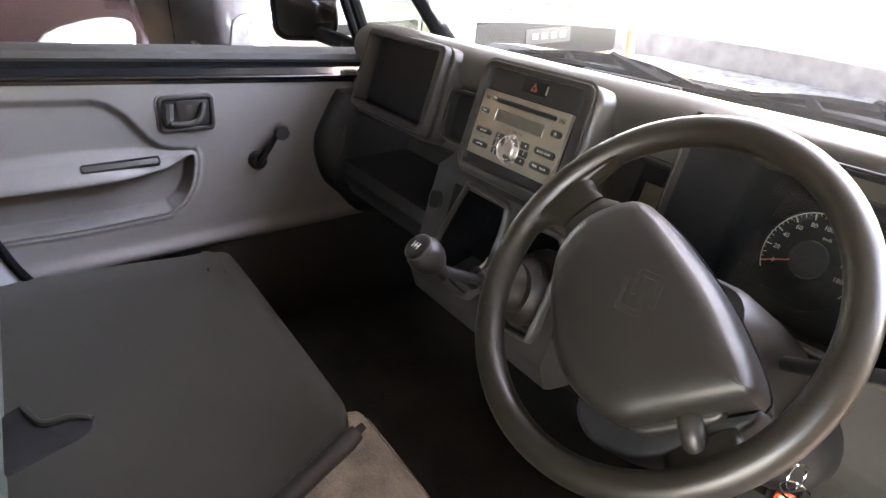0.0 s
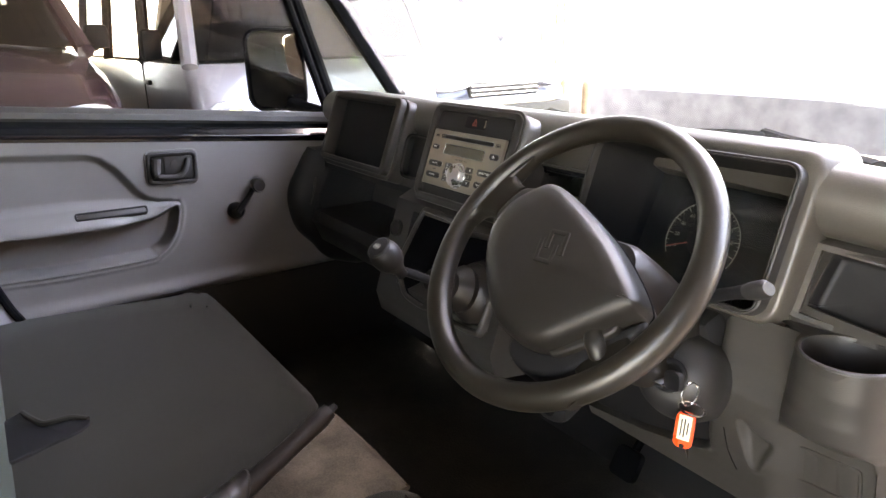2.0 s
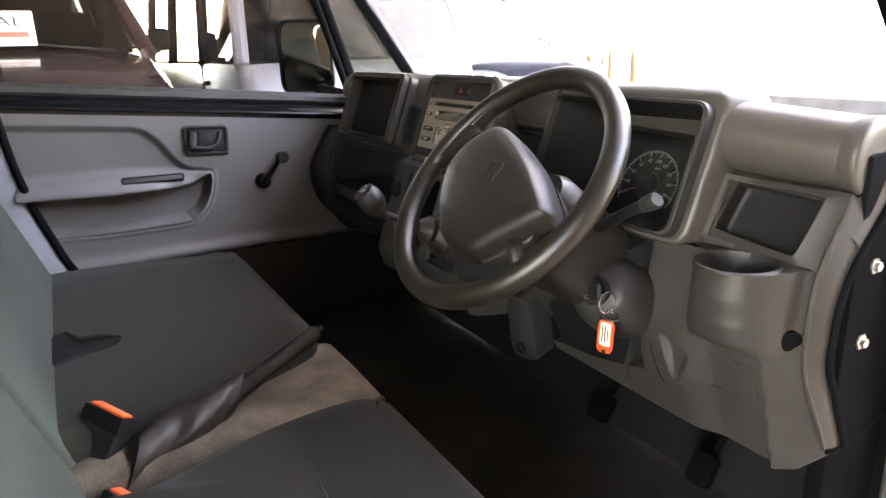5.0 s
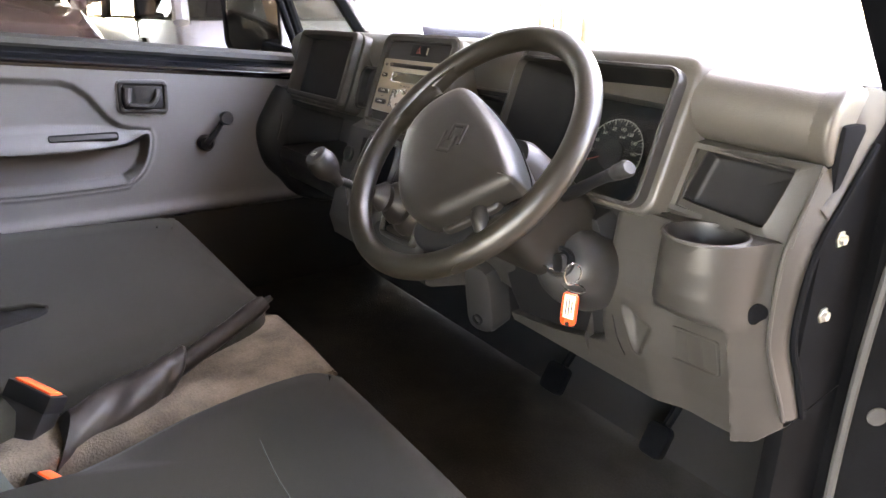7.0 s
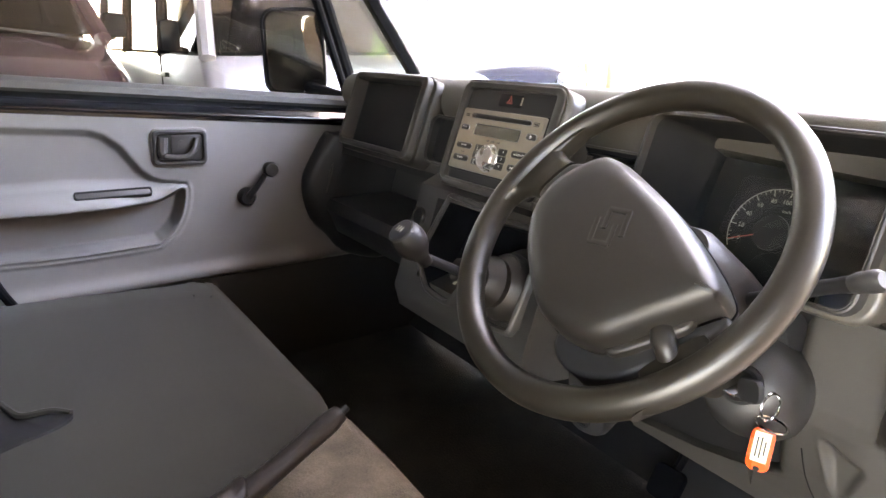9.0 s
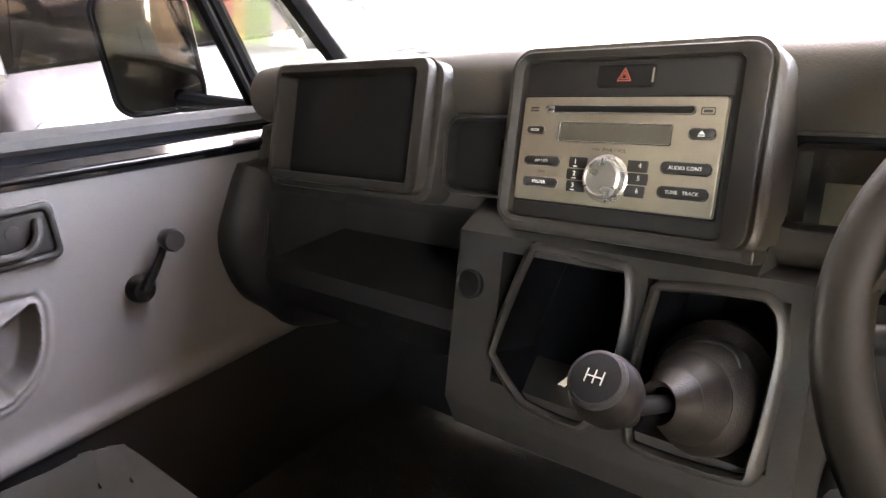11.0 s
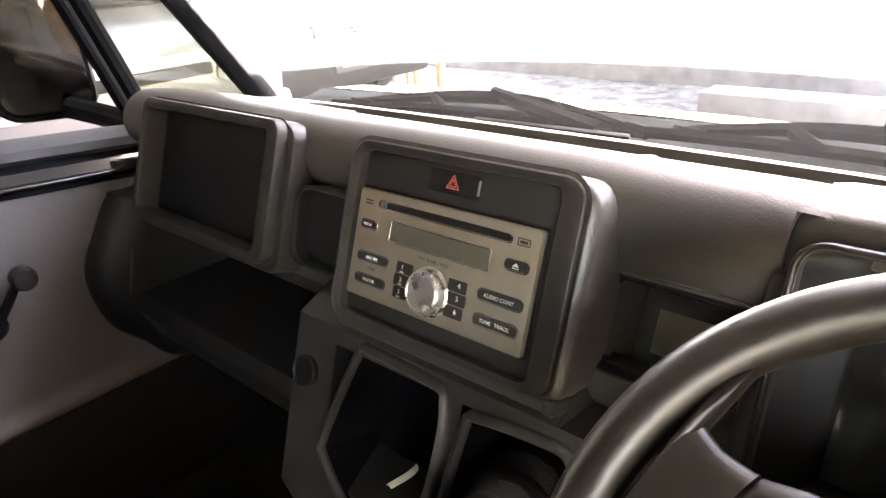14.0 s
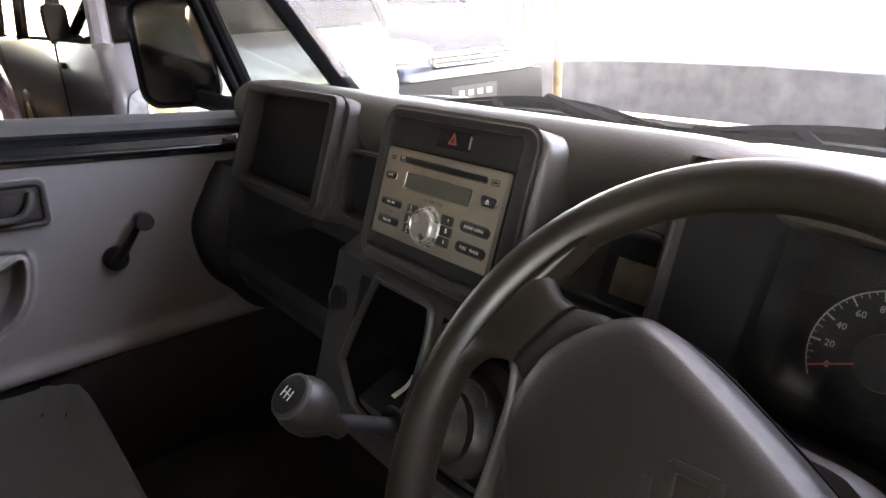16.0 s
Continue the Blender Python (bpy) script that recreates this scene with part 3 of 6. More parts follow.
        lettering("lettering", words, F @ Matrix.Translation((x, y, 0.0022)), s, 0.0001, PRINT, ra)
    for xx, zz in ((-0.0865, 1.2905), (-0.0865, 1.2880)):
        x, y = at(xx, zz)
        part("caption_bar", plate(F, rounded(0.0095, 0.0016, 0.0003, x, y), 0.0015, 0.0023, 0.0001), PRINT, ra)
    x, y = at(0.085, 1.289)
    part("disc_mark", ring_plate(F, rounded(0.012, 0.0062, 0.0008, x, y), rounded(0.0102, 0.0044, 0.0005, x, y), 0.0015, 0.0023, 0.0001), PRINT, ra)
    part("disc_mark", plate(F, rounded(0.0075, 0.0024, 0.0005, x, y), 0.0015, 0.0023, 0.0001), PRINT, ra)
    return ra


radio()


def centre_console():
    """The lower stack: two recesses, a moulding line and a round socket blank."""
    c = thing("lower_console", "dark grey plastic centre console with two recesses", "console")
    part("moulding", plate(FACE, rounded(0.236, 0.0105, 0.004, 0.017, -0.1275), -0.04, 0.006, 0.003), LOWER, c)
    part("moulding_end", plate(FACE, rounded(0.011, 0.0125, 0.003, 0.1345, -0.1270), -0.03, 0.008, 0.003), PANEL, c)
    one = smoothed([(-0.071, -0.156), (-0.060, -0.152), (0.020, -0.155), (0.031, -0.163), (0.034, -0.200), (0.028, -0.262), (0.010, -0.300), (-0.004, -0.309), (-0.052, -0.306), (-0.068, -0.299), (-0.100, -0.270), (-0.103, -0.258), (-0.088, -0.205)], 3)
    two = smoothed([(0.062, -0.176), (0.072, -0.166), (0.140, -0.160), (0.154, -0.164), (0.161, -0.176), (0.163, -0.210), (0.156, -0.290), (0.146, -0.305), (0.070, -0.308), (0.056, -0.300), (0.054, -0.250)], 3)
    for shape in (one, two):
        part("recess_bezel", loops(bmesh.new(), [on(FACE, inset(shape, -0.012), -0.024), on(FACE, inset(shape, -0.0085), -0.003), on(FACE, inset(shape, -0.005), 0.0015), on(FACE, inset(shape, -0.0015), 0.0025), on(FACE, shape, 0.0005), on(FACE, inset(shape, 0.0008), -0.006)]), LOWER, c, smooth=60)
        # near-black liner: the shade inside the recess is put into its colour
        part("recess_shade_liner", loops(bmesh.new(), [on(FACE, inset(shape, 0.0006), -0.004), on(FACE, inset(shape, 0.002), -0.075)], cap=(False, True)), COWL, c)
    x, y = face_xy(-0.147, 1.112)
    m = plane_at((-0.147, -0.067, 1.112), (1, 0, 0), (0, 0.349, 0.937))
    part("socket_blank", turned(m, [(0.017, -0.02), (0.017, 0.001), (0.0155, 0.003), (0.014, 0.001), (0.0, 0.0005)], 28), BLACK, c, "round black socket blank")
    return c


centre_console()


def papers():
    p = thing("folded_paper", "folded cream paper slip in the console recess", "paper")
    a, b = Vector((-0.040, -0.066, 1.015)), Vector((-0.004, -0.058, 1.058))
    m = plane_at(a.lerp(b, 0.5), b - a, (0.75, -0.5, -0.6))
    strip = [[m @ Vector((x, y + 0.0012 * math.sin(60 * x), 0.004 * (1 - (x / 0.029) ** 2) + h)) for x in np.linspace(-0.029, 0.029, 9)] for y, h in ((-0.0035, 0.0), (0.0, 0.0016), (0.0035, 0.0), (0.0, 0.0006), (-0.0035, 0.0))]
    part("sheet", loops(bmesh.new(), strip, closed=False), PAPER, p)


papers()


def cluster():
    """Instrument cluster under its hood."""
    c = thing("instrument_cluster", "black instrument cluster with white speedometer scale under grey hood", "instrument cluster")
    m = plane_at((0.412, 0.003, 1.240), (1, 0, 0), (0, 0.37, 1))
    out = rounded(0.298, 0.176, 0.020)
    inn = rounded(0.286, 0.166, 0.014)
    part("hood", ring_plate(m, out, inn, -0.05, 0.008, 0.003, back=-0.004), DARK, c)
    deeper = [[(x * f + 0.5 * (1 - f) * 0.286, y if y > 0 else y - k) for x, y in inn] for k, f in ((0.03, 0.94), (0.060, 0.87))]
    part("inner_wall", loops(bmesh.new(), [on(m, inn, -0.003), on(m, deeper[0], -0.05), on(m, deeper[1], -0.165)]), BLACK, c)
    part("hood_bead", ring_plate(m, inset(inn, -0.0012), inset(inn, 0.0006), -0.004, 0.0088, 0.0008), PANEL, c)
    flank = [on(m, rounded(w, h, r, 0, cy), d) for w, h, r, cy, d in ((0.334, 0.226, 0.030, 0.016, -0.085), (0.330, 0.216, 0.028, 0.012, -0.040), (0.324, 0.200, 0.026, 0.0065, -0.014), (0.318, 0.192, 0.024, 0.004, -0.0090), (0.310, 0.182, 0.022, 0.001, -0.008), (0.290, 0.168, 0.018, 0.0, -0.009))]
    part("hood_flank", loops(bmesh.new(), flank), DASH, c, smooth=50)
    fm = plane_at((0.412, 0.104, 1.190), (1, 0, 0), (0, 0.46, 1))
    part("face", plate(fm, rounded(0.305, 0.275, 0.02, 0, -0.016), -0.02, -0.004, 0.002), BLACK, c)
    gm = plane_at((0.398, 0.0975, 1.186), (1, 0, 0), (0, 0.46, 1)) @ Matrix.Scale(0.745, 4)
    dial = part("speedometer", turned(gm, [(0.0, -0.0035), (0.076, -0.0035), (0.079, -0.003)], 48), BLACK, c)
    part("dial_centre", turned(gm, [(0.030, -0.003), (0.029, 0.002), (0.0, 0.002)], 40), DARK, dial)
    for v in range(0, 181, 5):
        a = radians(202 - 24 * v / 20)
        long_ = v % 20 == 0
        r0, r1 = (0.0625, 0.0725) if long_ else (0.067, 0.0725) if v % 10 == 0 else (0.0695, 0.0725)
        mm = gm @ Matrix.Rotation(a, 4, "Z")
        part("scale_mark", plate(mm, rounded(r1 - r0, 0.0016 if long_ else 0.0009, 0.0003, (r0 + r1) / 2, 0), -0.0032, -0.0022, 0.0002), DIALPRINT, dial)
        if long_:
            lettering("digits", str(v), gm @ Matrix.Translation((0.0535 * math.cos(a), 0.0535 * math.sin(a), -0.0022)), 0.0105, 0.0002, DIALPRINT, dial)
    part("scale_arc", tube([gm @ Vector((0.0735 * math.cos(radians(a)), 0.0735 * math.sin(radians(a)), -0.0025)) for a in range(-30, 211, 6)], 0.0006, 5), DIALPRINT, dial)
    lettering("lettering", "km/h", gm @ Matrix.Translation((0.012, 0.038, -0.0022)), 0.0070, 0.0002, DIALPRINT, dial)
    part("needle", plate(gm @ Matrix.Rotation(radians(202), 4, "Z"), rounded(0.044, 0.0018, 0.0004, 0.048, 0), 0.001, 0.0025, 0.0003), WARN, dial, "red needle")
    part("lens", plate(fm, rounded(0.30, 0.25, 0.02, 0, -0.025), 0.012, 0.0125, 0.0002), GLASS, c, "clear cluster lens")
    return c


cluster()

# ---- steering wheel ----
WHEEL_TILT, WHEEL_YAW = 0.7395, 0.0136
WM = plane_at((0.3995, -0.1753, 1.2244), (math.cos(WHEEL_YAW), math.sin(WHEEL_YAW), 0),
              (-math.sin(WHEEL_YAW) * math.sin(WHEEL_TILT), math.cos(WHEEL_YAW) * math.sin(WHEEL_TILT), math.cos(WHEEL_TILT)))


def steering_wheel():
    w = thing("steering_wheel", "dark grey steering wheel with padded hub, turned slightly", "steering wheel")
    R, r = 0.173, 0.0152
    ring = []
    for k in range(96):
        a = 2 * math.pi * k / 96
        ring.append([WM @ Vector(((R + r * math.cos(b)) * math.cos(a), (R + r * math.cos(b)) * math.sin(a), r * 1.05 * math.sin(b))) for b in np.linspace(0, 2 * math.pi, 19)[:-1]])
    ring.append(ring[0])
    part("rim", loops(bmesh.new(), ring), RIM, w)
    # hub pad: a deep cushion with a pointed top, one sharp corner and a straight lower edge
    base = smoothed([(-0.100, 0.002), (-0.094, 0.034), (-0.072, 0.060), (-0.050, 0.073), (-0.026, 0.070), (0.005, 0.058), (0.064, 0.029), (0.112, -0.004), (0.134, -0.024),
                     (0.137, -0.033), (0.131, -0.042), (0.083, -0.088), (0.066, -0.104), (0.046, -0.112), (0.012, -0.112), (-0.023, -0.099), (-0.067, -0.060), (-0.092, -0.025)], 4)
    rings = [on(WM, inset(base, 0.006), -0.050), on(WM, inset(base, -0.001), -0.020), on(WM, base, 0.006), on(WM, inset(base, 0.0010), 0.0155), on(WM, inset(base, 0.0035), 0.0215), on(WM, inset(base, 0.0075), 0.0255),
             on(WM, shrunk(base, 0.86), 0.0285), on(WM, shrunk(base, 0.70), 0.0305), on(WM, shrunk(base, 0.45), 0.0322), on(WM, shrunk(base, 0.2), 0.0328)]
    part("hub_pad", loops(bmesh.new(), rings, cap=(True, True)), HUB, w, smooth=60)
    part("hub_seam", tube([WM @ Vector((x, y, -0.016)) for x, y in inset(base, -0.0012)] + [WM @ Vector((*inset(base, -0.0012)[0], -0.016))], 0.0011, 6), COWL, w)

    # a spoke: rounded sections from the rim to the hub, each from its lower to its upper edge
    def spoke(rows, mat, k=20):
        rings = []
        for lo, hi, mid, th in rows:
            lo, hi = Vector(lo), Vector(hi)
            ring_ = []
            for b in np.linspace(0, 2 * math.pi, k + 1)[:-1]:
                c, s_ = math.cos(b), math.sin(b)
                p = lo.lerp(hi, 0.5 + 0.5 * math.copysign(abs(c) ** 0.7, c))
                ring_.append(WM @ Vector((p.x, p.y, mid + th * math.copysign(abs(s_) ** 0.6, s_))))
            rings.append(ring_)
        return part("spoke", loops(bmesh.new(), rings, cap=(True, True)), mat, w, smooth=60)

    spoke([((-0.172, -0.030), (-0.104, 0.138), 0.0, 0.009), ((-0.165, -0.010), (-0.120, 0.112), 0.0, 0.0128), ((-0.157, 0.006), (-0.1315, 0.089), 0.0, 0.0130), ((-0.148, 0.014), (-0.1285, 0.078), 0.0, 0.0126),
           ((-0.136, 0.0175), (-0.118, 0.0705), 0.0, 0.0124), ((-0.124, 0.018), (-0.104, 0.0670), 0.0, 0.0128), ((-0.1215, 0.018), (-0.1000, 0.0665), 0.0, 0.0120)], RIM)
    spoke([((-0.1205, 0.017), (-0.0985, 0.0660), -0.001, 0.0108), ((-0.1185, 0.016), (-0.0960, 0.0660), -0.001, 0.0122), ((-0.106, 0.008), (-0.0800, 0.0680), 0.0, 0.0130), ((-0.092, 0.004), (-0.0650, 0.0660), 0.0, 0.0125)], HUB)
    spoke([((0.095, -0.112), (0.130, -0.058), -0.012, 0.010), ((0.108, -0.123), (0.146, -0.068), -0.008, 0.011), ((0.116, -0.136), (0.162, -0.074), -0.002, 0.011), ((0.118, -0.150), (0.172, -0.070), 0.0, 0.008)], RIM)
    # apron under the hub with its black cover and the rounded boss beside it
    apron = smoothed([(0.000, -0.104), (0.030, -0.108), (0.066, -0.100), (0.120, -0.048), (0.136, -0.036), (0.139, -0.050), (0.118, -0.082), (0.100, -0.104), (0.074, -0.128), (0.034, -0.138), (0.004, -0.126)], 4)
    part("apron", plate(WM, apron, -0.050, -0.006, 0.006), BLACK, w, smooth=60)
    lip = smoothed([(0.062, -0.100), (0.112, -0.052), (0.120, -0.060), (0.106, -0.076), (0.072, -0.108)], 4)
    part("apron_lip", plate(WM, lip, -0.020, 0.003, 0.004), HUB, w, smooth=60)
    part("boss", tube([WM @ Vector(p) for p in ((0.092, -0.064, -0.012), (0.098, -0.070, 0.001), (0.106, -0.079, 0.002), (0.114, -0.088, -0.003), (0.119, -0.094, -0.014))], [0.008, 0.0105, 0.0105, 0.0095, 0.007], 14), HUB, w)
    # embossed badge of two bent bars
    bm_ = Matrix.Translation((0.017, -0.008, 0)) @ Matrix.Rotation(radians(-34), 4, "Z")
    for s in (1, -1):
        for a, b in (((0.018, 0.005), (-0.001, 0.022)), ((-0.001, 0.022), (-0.018, 0.009)), ((-0.018, 0.009), (-0.003, -0.005))):
            pa, pb = Vector((s * a[0], s * a[1])), Vector((s * b[0], s * b[1]))
            d = (pb - pa).normalized()
            n_ = Vector((-d.y, d.x)) * 0.0028
            quad = [tuple(pa - d * 0.001 - n_), tuple(pb + d * 0.001 - n_), tuple(pb + d * 0.001 + n_), tuple(pa - d * 0.001 + n_)]
            part("badge_bar", plate(WM @ bm_, quad, 0.028, 0.0340, 0.0006), HUB, w)
    return w


steering_wheel()


def column():
    c = thing("steering_column", "grey plastic steering column shroud with ignition lock", "steering column")
    m = WM
    rings = []
    for d, sx, sy, oy in ((-0.035, 0.055, 0.055, -0.01), (-0.045, 0.060, 0.060, -0.01), (-0.10, 0.075, 0.062, -0.012), (-0.15, 0.080, 0.064, -0.014), (-0.185, 0.076, 0.058, -0.010)):
        rings.append(on(m, rounded(sx * 2, sy * 2, 0.03, 0.02, oy), d))
    part("shroud", loops(bmesh.new(), rings, cap=(True, True)), HUB, c)
    # ignition boss and lock
    im = plane_at((0.502, -0.095, 1.086), (1, 0.25, 0.0), (0, 0.45, 1))
    part("lock_boss", turned(im, [(0.056, -0.085), (0.053, -0.045), (0.046, -0.020), (0.037, -0.009), (0.026, -0.003), (0.0, -0.001)], 32), DARK, c)
    cover = smoothed([(-0.20, 0.06), (-0.02, 0.085), (0.012, 0.075), (0.016, 0.0), (0.016, -0.095), (0.008, -0.118), (-0.06, -0.138), (-0.20, -0.150)], 4)
    cv = plane_at((0.495, -0.010, 1.050), (1, 0, 0), (0, -0.28, 1))
    part("knee_cover", plate(cv, cover, -0.03, 0.004, 0.006), BLACK, c, "black knee cover")
    part("lock_ring", turned(im, [(0.020, -0.004), (0.020, 0.004), (0.017, 0.006), (0.013, 0.004), (0.013, 0.0), (0.0, 0.0)], 28), BLACK, c)
    # silver arc drawn where the lock ring's edge catches light
    part("lock_glint", tube([im @ Vector((0.0105 * math.cos(radians(a)), 0.0105 * math.sin(radians(a)), 0.003)) for a in range(120, 261, 10)], [0.0008] + [0.0022] * 13 + [0.0008], 8), SILVER, c, "silver arc drawn as the lit edge of the lock ring")
    # stalks
    part("stalk", tube(spline([(0.445, -0.075, 1.150), (0.50, -0.088, 1.172), (0.560, -0.101, 1.205), (0.602, -0.110, 1.224)]), [0.0115] * 4 + [0.0085] * 6 + [0.0075] * 5 + [0.0085] * 4, 14, flat=0.8), BLACK, c)
    part("stalk_end", tube([(0.588, -0.108, 1.218), (0.594, -0.109, 1.221), (0.608, -0.112, 1.228), (0.612, -0.113, 1.230)], [0.0085, 0.0100, 0.0105, 0.0075], 16, flat=0.85), DARK, c)
    part("stalk_collar", tube([(0.452, -0.076, 1.152), (0.474, -0.081, 1.160)], [0.026, 0.021], 18), DARK, c)
    part("stalk", tube(spline([(0.335, -0.060, 1.15), (0.265, -0.075, 1.152), (0.210, -0.09, 1.150)]), 0.011, 12), BLACK, c)
    lug = smoothed([(-0.02, 0.10), (0.03, 0.10), (0.035, 0.02), (0.030, -0.018), (0.0, -0.030), (-0.028, -0.018), (-0.03, 0.03)], 4)
    lm = plane_at((0.215, -0.001, 0.867), (1, 0.2, 0), (0, -0.2, 1))
    part("lower_lug", plate(lm, lug, -0.05, 0.0, 0.012), DARK, c)
    part("lug_screw", turned(lm, [(0.011, -0.001), (0.011, 0.003), (0.007, 0.003), (0.006, -0.002), (0.0, -0.002)], 20), BLACK, c)
    return c


column()


def keys():
    k = thing("ignition_key", "steel key in the ignition with an orange plastic tag", "key")
    part("blade", box(0.500, 0.512, -0.122, -0.090, 1.0845, 1.0875, 0.001), CHROME, k)
    km = plane_at((0.524, -0.118, 1.096), (1, -0.35, 0.35), (-0.3, 0.2, 1))
    part("head", plate(km, rounded(0.030, 0.022, 0.008), -0.003, 0.003, 0.002), BLACK, k, "black plastic key head")
    def hoop(c, r, axis, t=0.0012, n=28):
        q = Vector((0, 0, 1)).rotation_difference(Vector(axis))
        pts = [Vector(c) + q @ Vector((r * math.cos(2 * math.pi * i / n), r * math.sin(2 * math.pi * i / n), 0)) for i in range(n + 1)]
        return tube(pts, t, 6, cap=False)
    part("ring", hoop((0.542, -0.112, 1.086), 0.0130, (1, -0.1, 0.1)), CHROME, k)
    part("ring", hoop((0.545, -0.111, 1.0690), 0.0140, (0.15, 0.1, 1)), CHROME, k)
    m = plane_at((0.537, -0.108, 1.037), (1, 0.45, -0.06), (0.06, 0.0, 1))
    tag = part("tag", plate(m, rounded(0.021, 0.046, 0.008), -0.002, 0.002, 0.001), TAG, k, "orange plastic tag")
    part("tag_paper", plate(m, rounded(0.014, 0.032, 0.001, 0, 0.004), 0.0015, 0.0026, 0.0002), PAPER, tag, "cream paper insert")
    part("tag_hole", turned(m @ Matrix.Translation((0, -0.020, 0)), [(0.003, 0.001), (0.003, 0.0023), (0.0, 0.0023)], 14), BLACK, tag)
    for i, w in enumerate((0.022, 0.024, 0.016)):
        part("ink_bar", plate(m, rounded(0.0016, w, 0.0004, -0.0035 + 0.0035 * i, 0.004), 0.002, 0.0029, 0.0001), PRINT, tag)


keys()


def gear_lever():
    g = thing("gear_lever", "black gear lever with ball knob and leather boot", "gear lever")
    part("rod", tube(spline([(0.110, -0.05, 1.045), (0.108, -0.13, 1.085), (0.108, -0.215, 1.130)]), 0.007, 12), BLACK, g)
    q = Vector((0.0, -0.062, 0.080)).normalized()
    base = Vector((0.110, -0.212, 1.124))
    m = Matrix.Translation(base) @ Vector((0, 0, 1)).rotation_difference(q).to_matrix().to_4x4()
    part("knob", turned(m, [(0.0085, -0.004), (0.0095, 0.006), (0.0125, 0.014), (0.0180, 0.022), (0.0220, 0.031), (0.0235, 0.041), (0.0225, 0.050), (0.0190, 0.0580), (0.0172, 0.0605), (0.0, 0.0625)], 32), KNOB, g)
    part("knob_cap", turned(m, [(0.0165, 0.058), (0.0165, 0.0622), (0.0, 0.0640)], 28), BLACK, g)
    part("knob_ring", turned(m, [(0.0195, 0.0575), (0.0190, 0.0612), (0.0168, 0.0620), (0.0165, 0.060)], 28), DARK, g)
    part("shift_pattern", plate(m @ Matrix.Translation((0, 0, 0.064)), rounded(0.012, 0.0008, 0.0003), 0, 0.0004, 0.0001), DIALPRINT, g)
    for sx in (-0.0055, 0, 0.0055):
        part("shift_pattern", plate(m @ Matrix.Translation((sx, 0, 0.064)), rounded(0.0008, 0.009, 0.0003), 0, 0.0004, 0.0001), DIALPRINT, g)
    boot = []
    for i in range(13):
        t = i / 12
        c = Vector((0.110, -0.045, 1.045)).lerp(Vector((0.108, -0.160, 1.102)), t)
        rad = 0.048 * (1 - t) ** 1.2 + 0.011 + 0.004 * math.sin(i * 2.2)
        boot.append([c + Vector((math.cos(a) * rad, math.sin(a) * rad * 0.45, math.sin(a) * rad * 1.05)) for a in np.linspace(0, 2 * math.pi, 21)[:-1]])
    part("boot", loops(bmesh.new(), boot), LEATHER, g)
    part("boot_trim", tube(spline(on(FACE, ((0.087, -0.265), (0.088, -0.230), (0.098, -0.207), (0.116, -0.202), (0.134, -0.209), (0.140, -0.230), (0.138, -0.265)), -0.006)), 0.0016, 8), DARK, g)


gear_lever()


# ---- right end of the dashboard ----
CUP = (0.655, -0.026)
KNEE = [(0.86, 0.034), (0.891, 0.019), (0.930, 0.002), (0.976, -0.016), (1.040, -0.030), (1.060, -0.029), (1.100, -0.018), (1.152, -0.010)]
HEM = [(0.22, 0.893), (0.700, 0.887), (0.715, 0.889), (0.735, 0.912), (0.75, 0.93)]
BAND = [(0.22, 0.900), (0.301, 0.908), (0.347, 0.914), (0.396, 0.921), (0.441, 0.932), (0.505, 0.950)]
CUP_SWELL = [(1.040, 0.0), (1.050, 0.006), (1.058, 0.022), (1.068, 0.036), (1.090, 0.047), (1.120, 0.054), (1.152, 0.056)]
NOTCH = [(0.553, 1.029), (0.559, 1.029), (0.590, 1.012), (0.592, 1.006), (0.580, 0.968), (0.573, 0.962), (0.566, 0.966), (0.552, 1.022)]


def knee_depth(x, z):
    """How far back the driver's knee panel lies at x, z: cup bulge, fold, finger notch and the turn towards the door."""
    y = lerp_keys(KNEE, z)[0]
    y += 1.5 * 0.008 * math.log1p(math.exp(min(30, (x - 0.7005) / 0.008)))
    left = 0.512 - 0.015 * math.exp(-((z - 1.055) / 0.026) ** 4) - 0.004 * step(z - 1.0, 0.05)
    y += 2.6 * 0.004 * math.log1p(math.exp(min(30, (left - x) / 0.004))) * step(lerp_keys(BAND, x)[0] + 0.006 - z, 0.010)
    t = abs(x - CUP[0]) / (0.057 if x > CUP[0] else 0.055)
    if z > 1.04:
        y -= lerp_keys(CUP_SWELL, z)[0] * max(0.0, 1 - t ** 2.3) ** 0.6
    # the part under the cup lies deeper, between the notch and the fold
    fold = 0.694 + 0.004 * math.sin((z - 0.89) * 18)
    y += 0.016 * step(z - (1.052 - 0.10 * max(0.0, 0.655 - x)), 0.012) * step(x - fold, 0.007) * step(0.604 - x, 0.05)
    y -= 0.0035 * math.exp(-((x - fold - 0.003) / 0.005) ** 2) * step(z - 1.058, 0.01)
    d = inside(x, z, NOTCH)
    y += 0.010 * step(d + 0.002, 0.012) * max(0.1, min(1.0, (z - 0.958) / 0.050))
    y -= 0.0016 * math.exp(-((d - 0.001) / 0.0030) ** 2) * step(x - 0.585, 0.01)
    return y


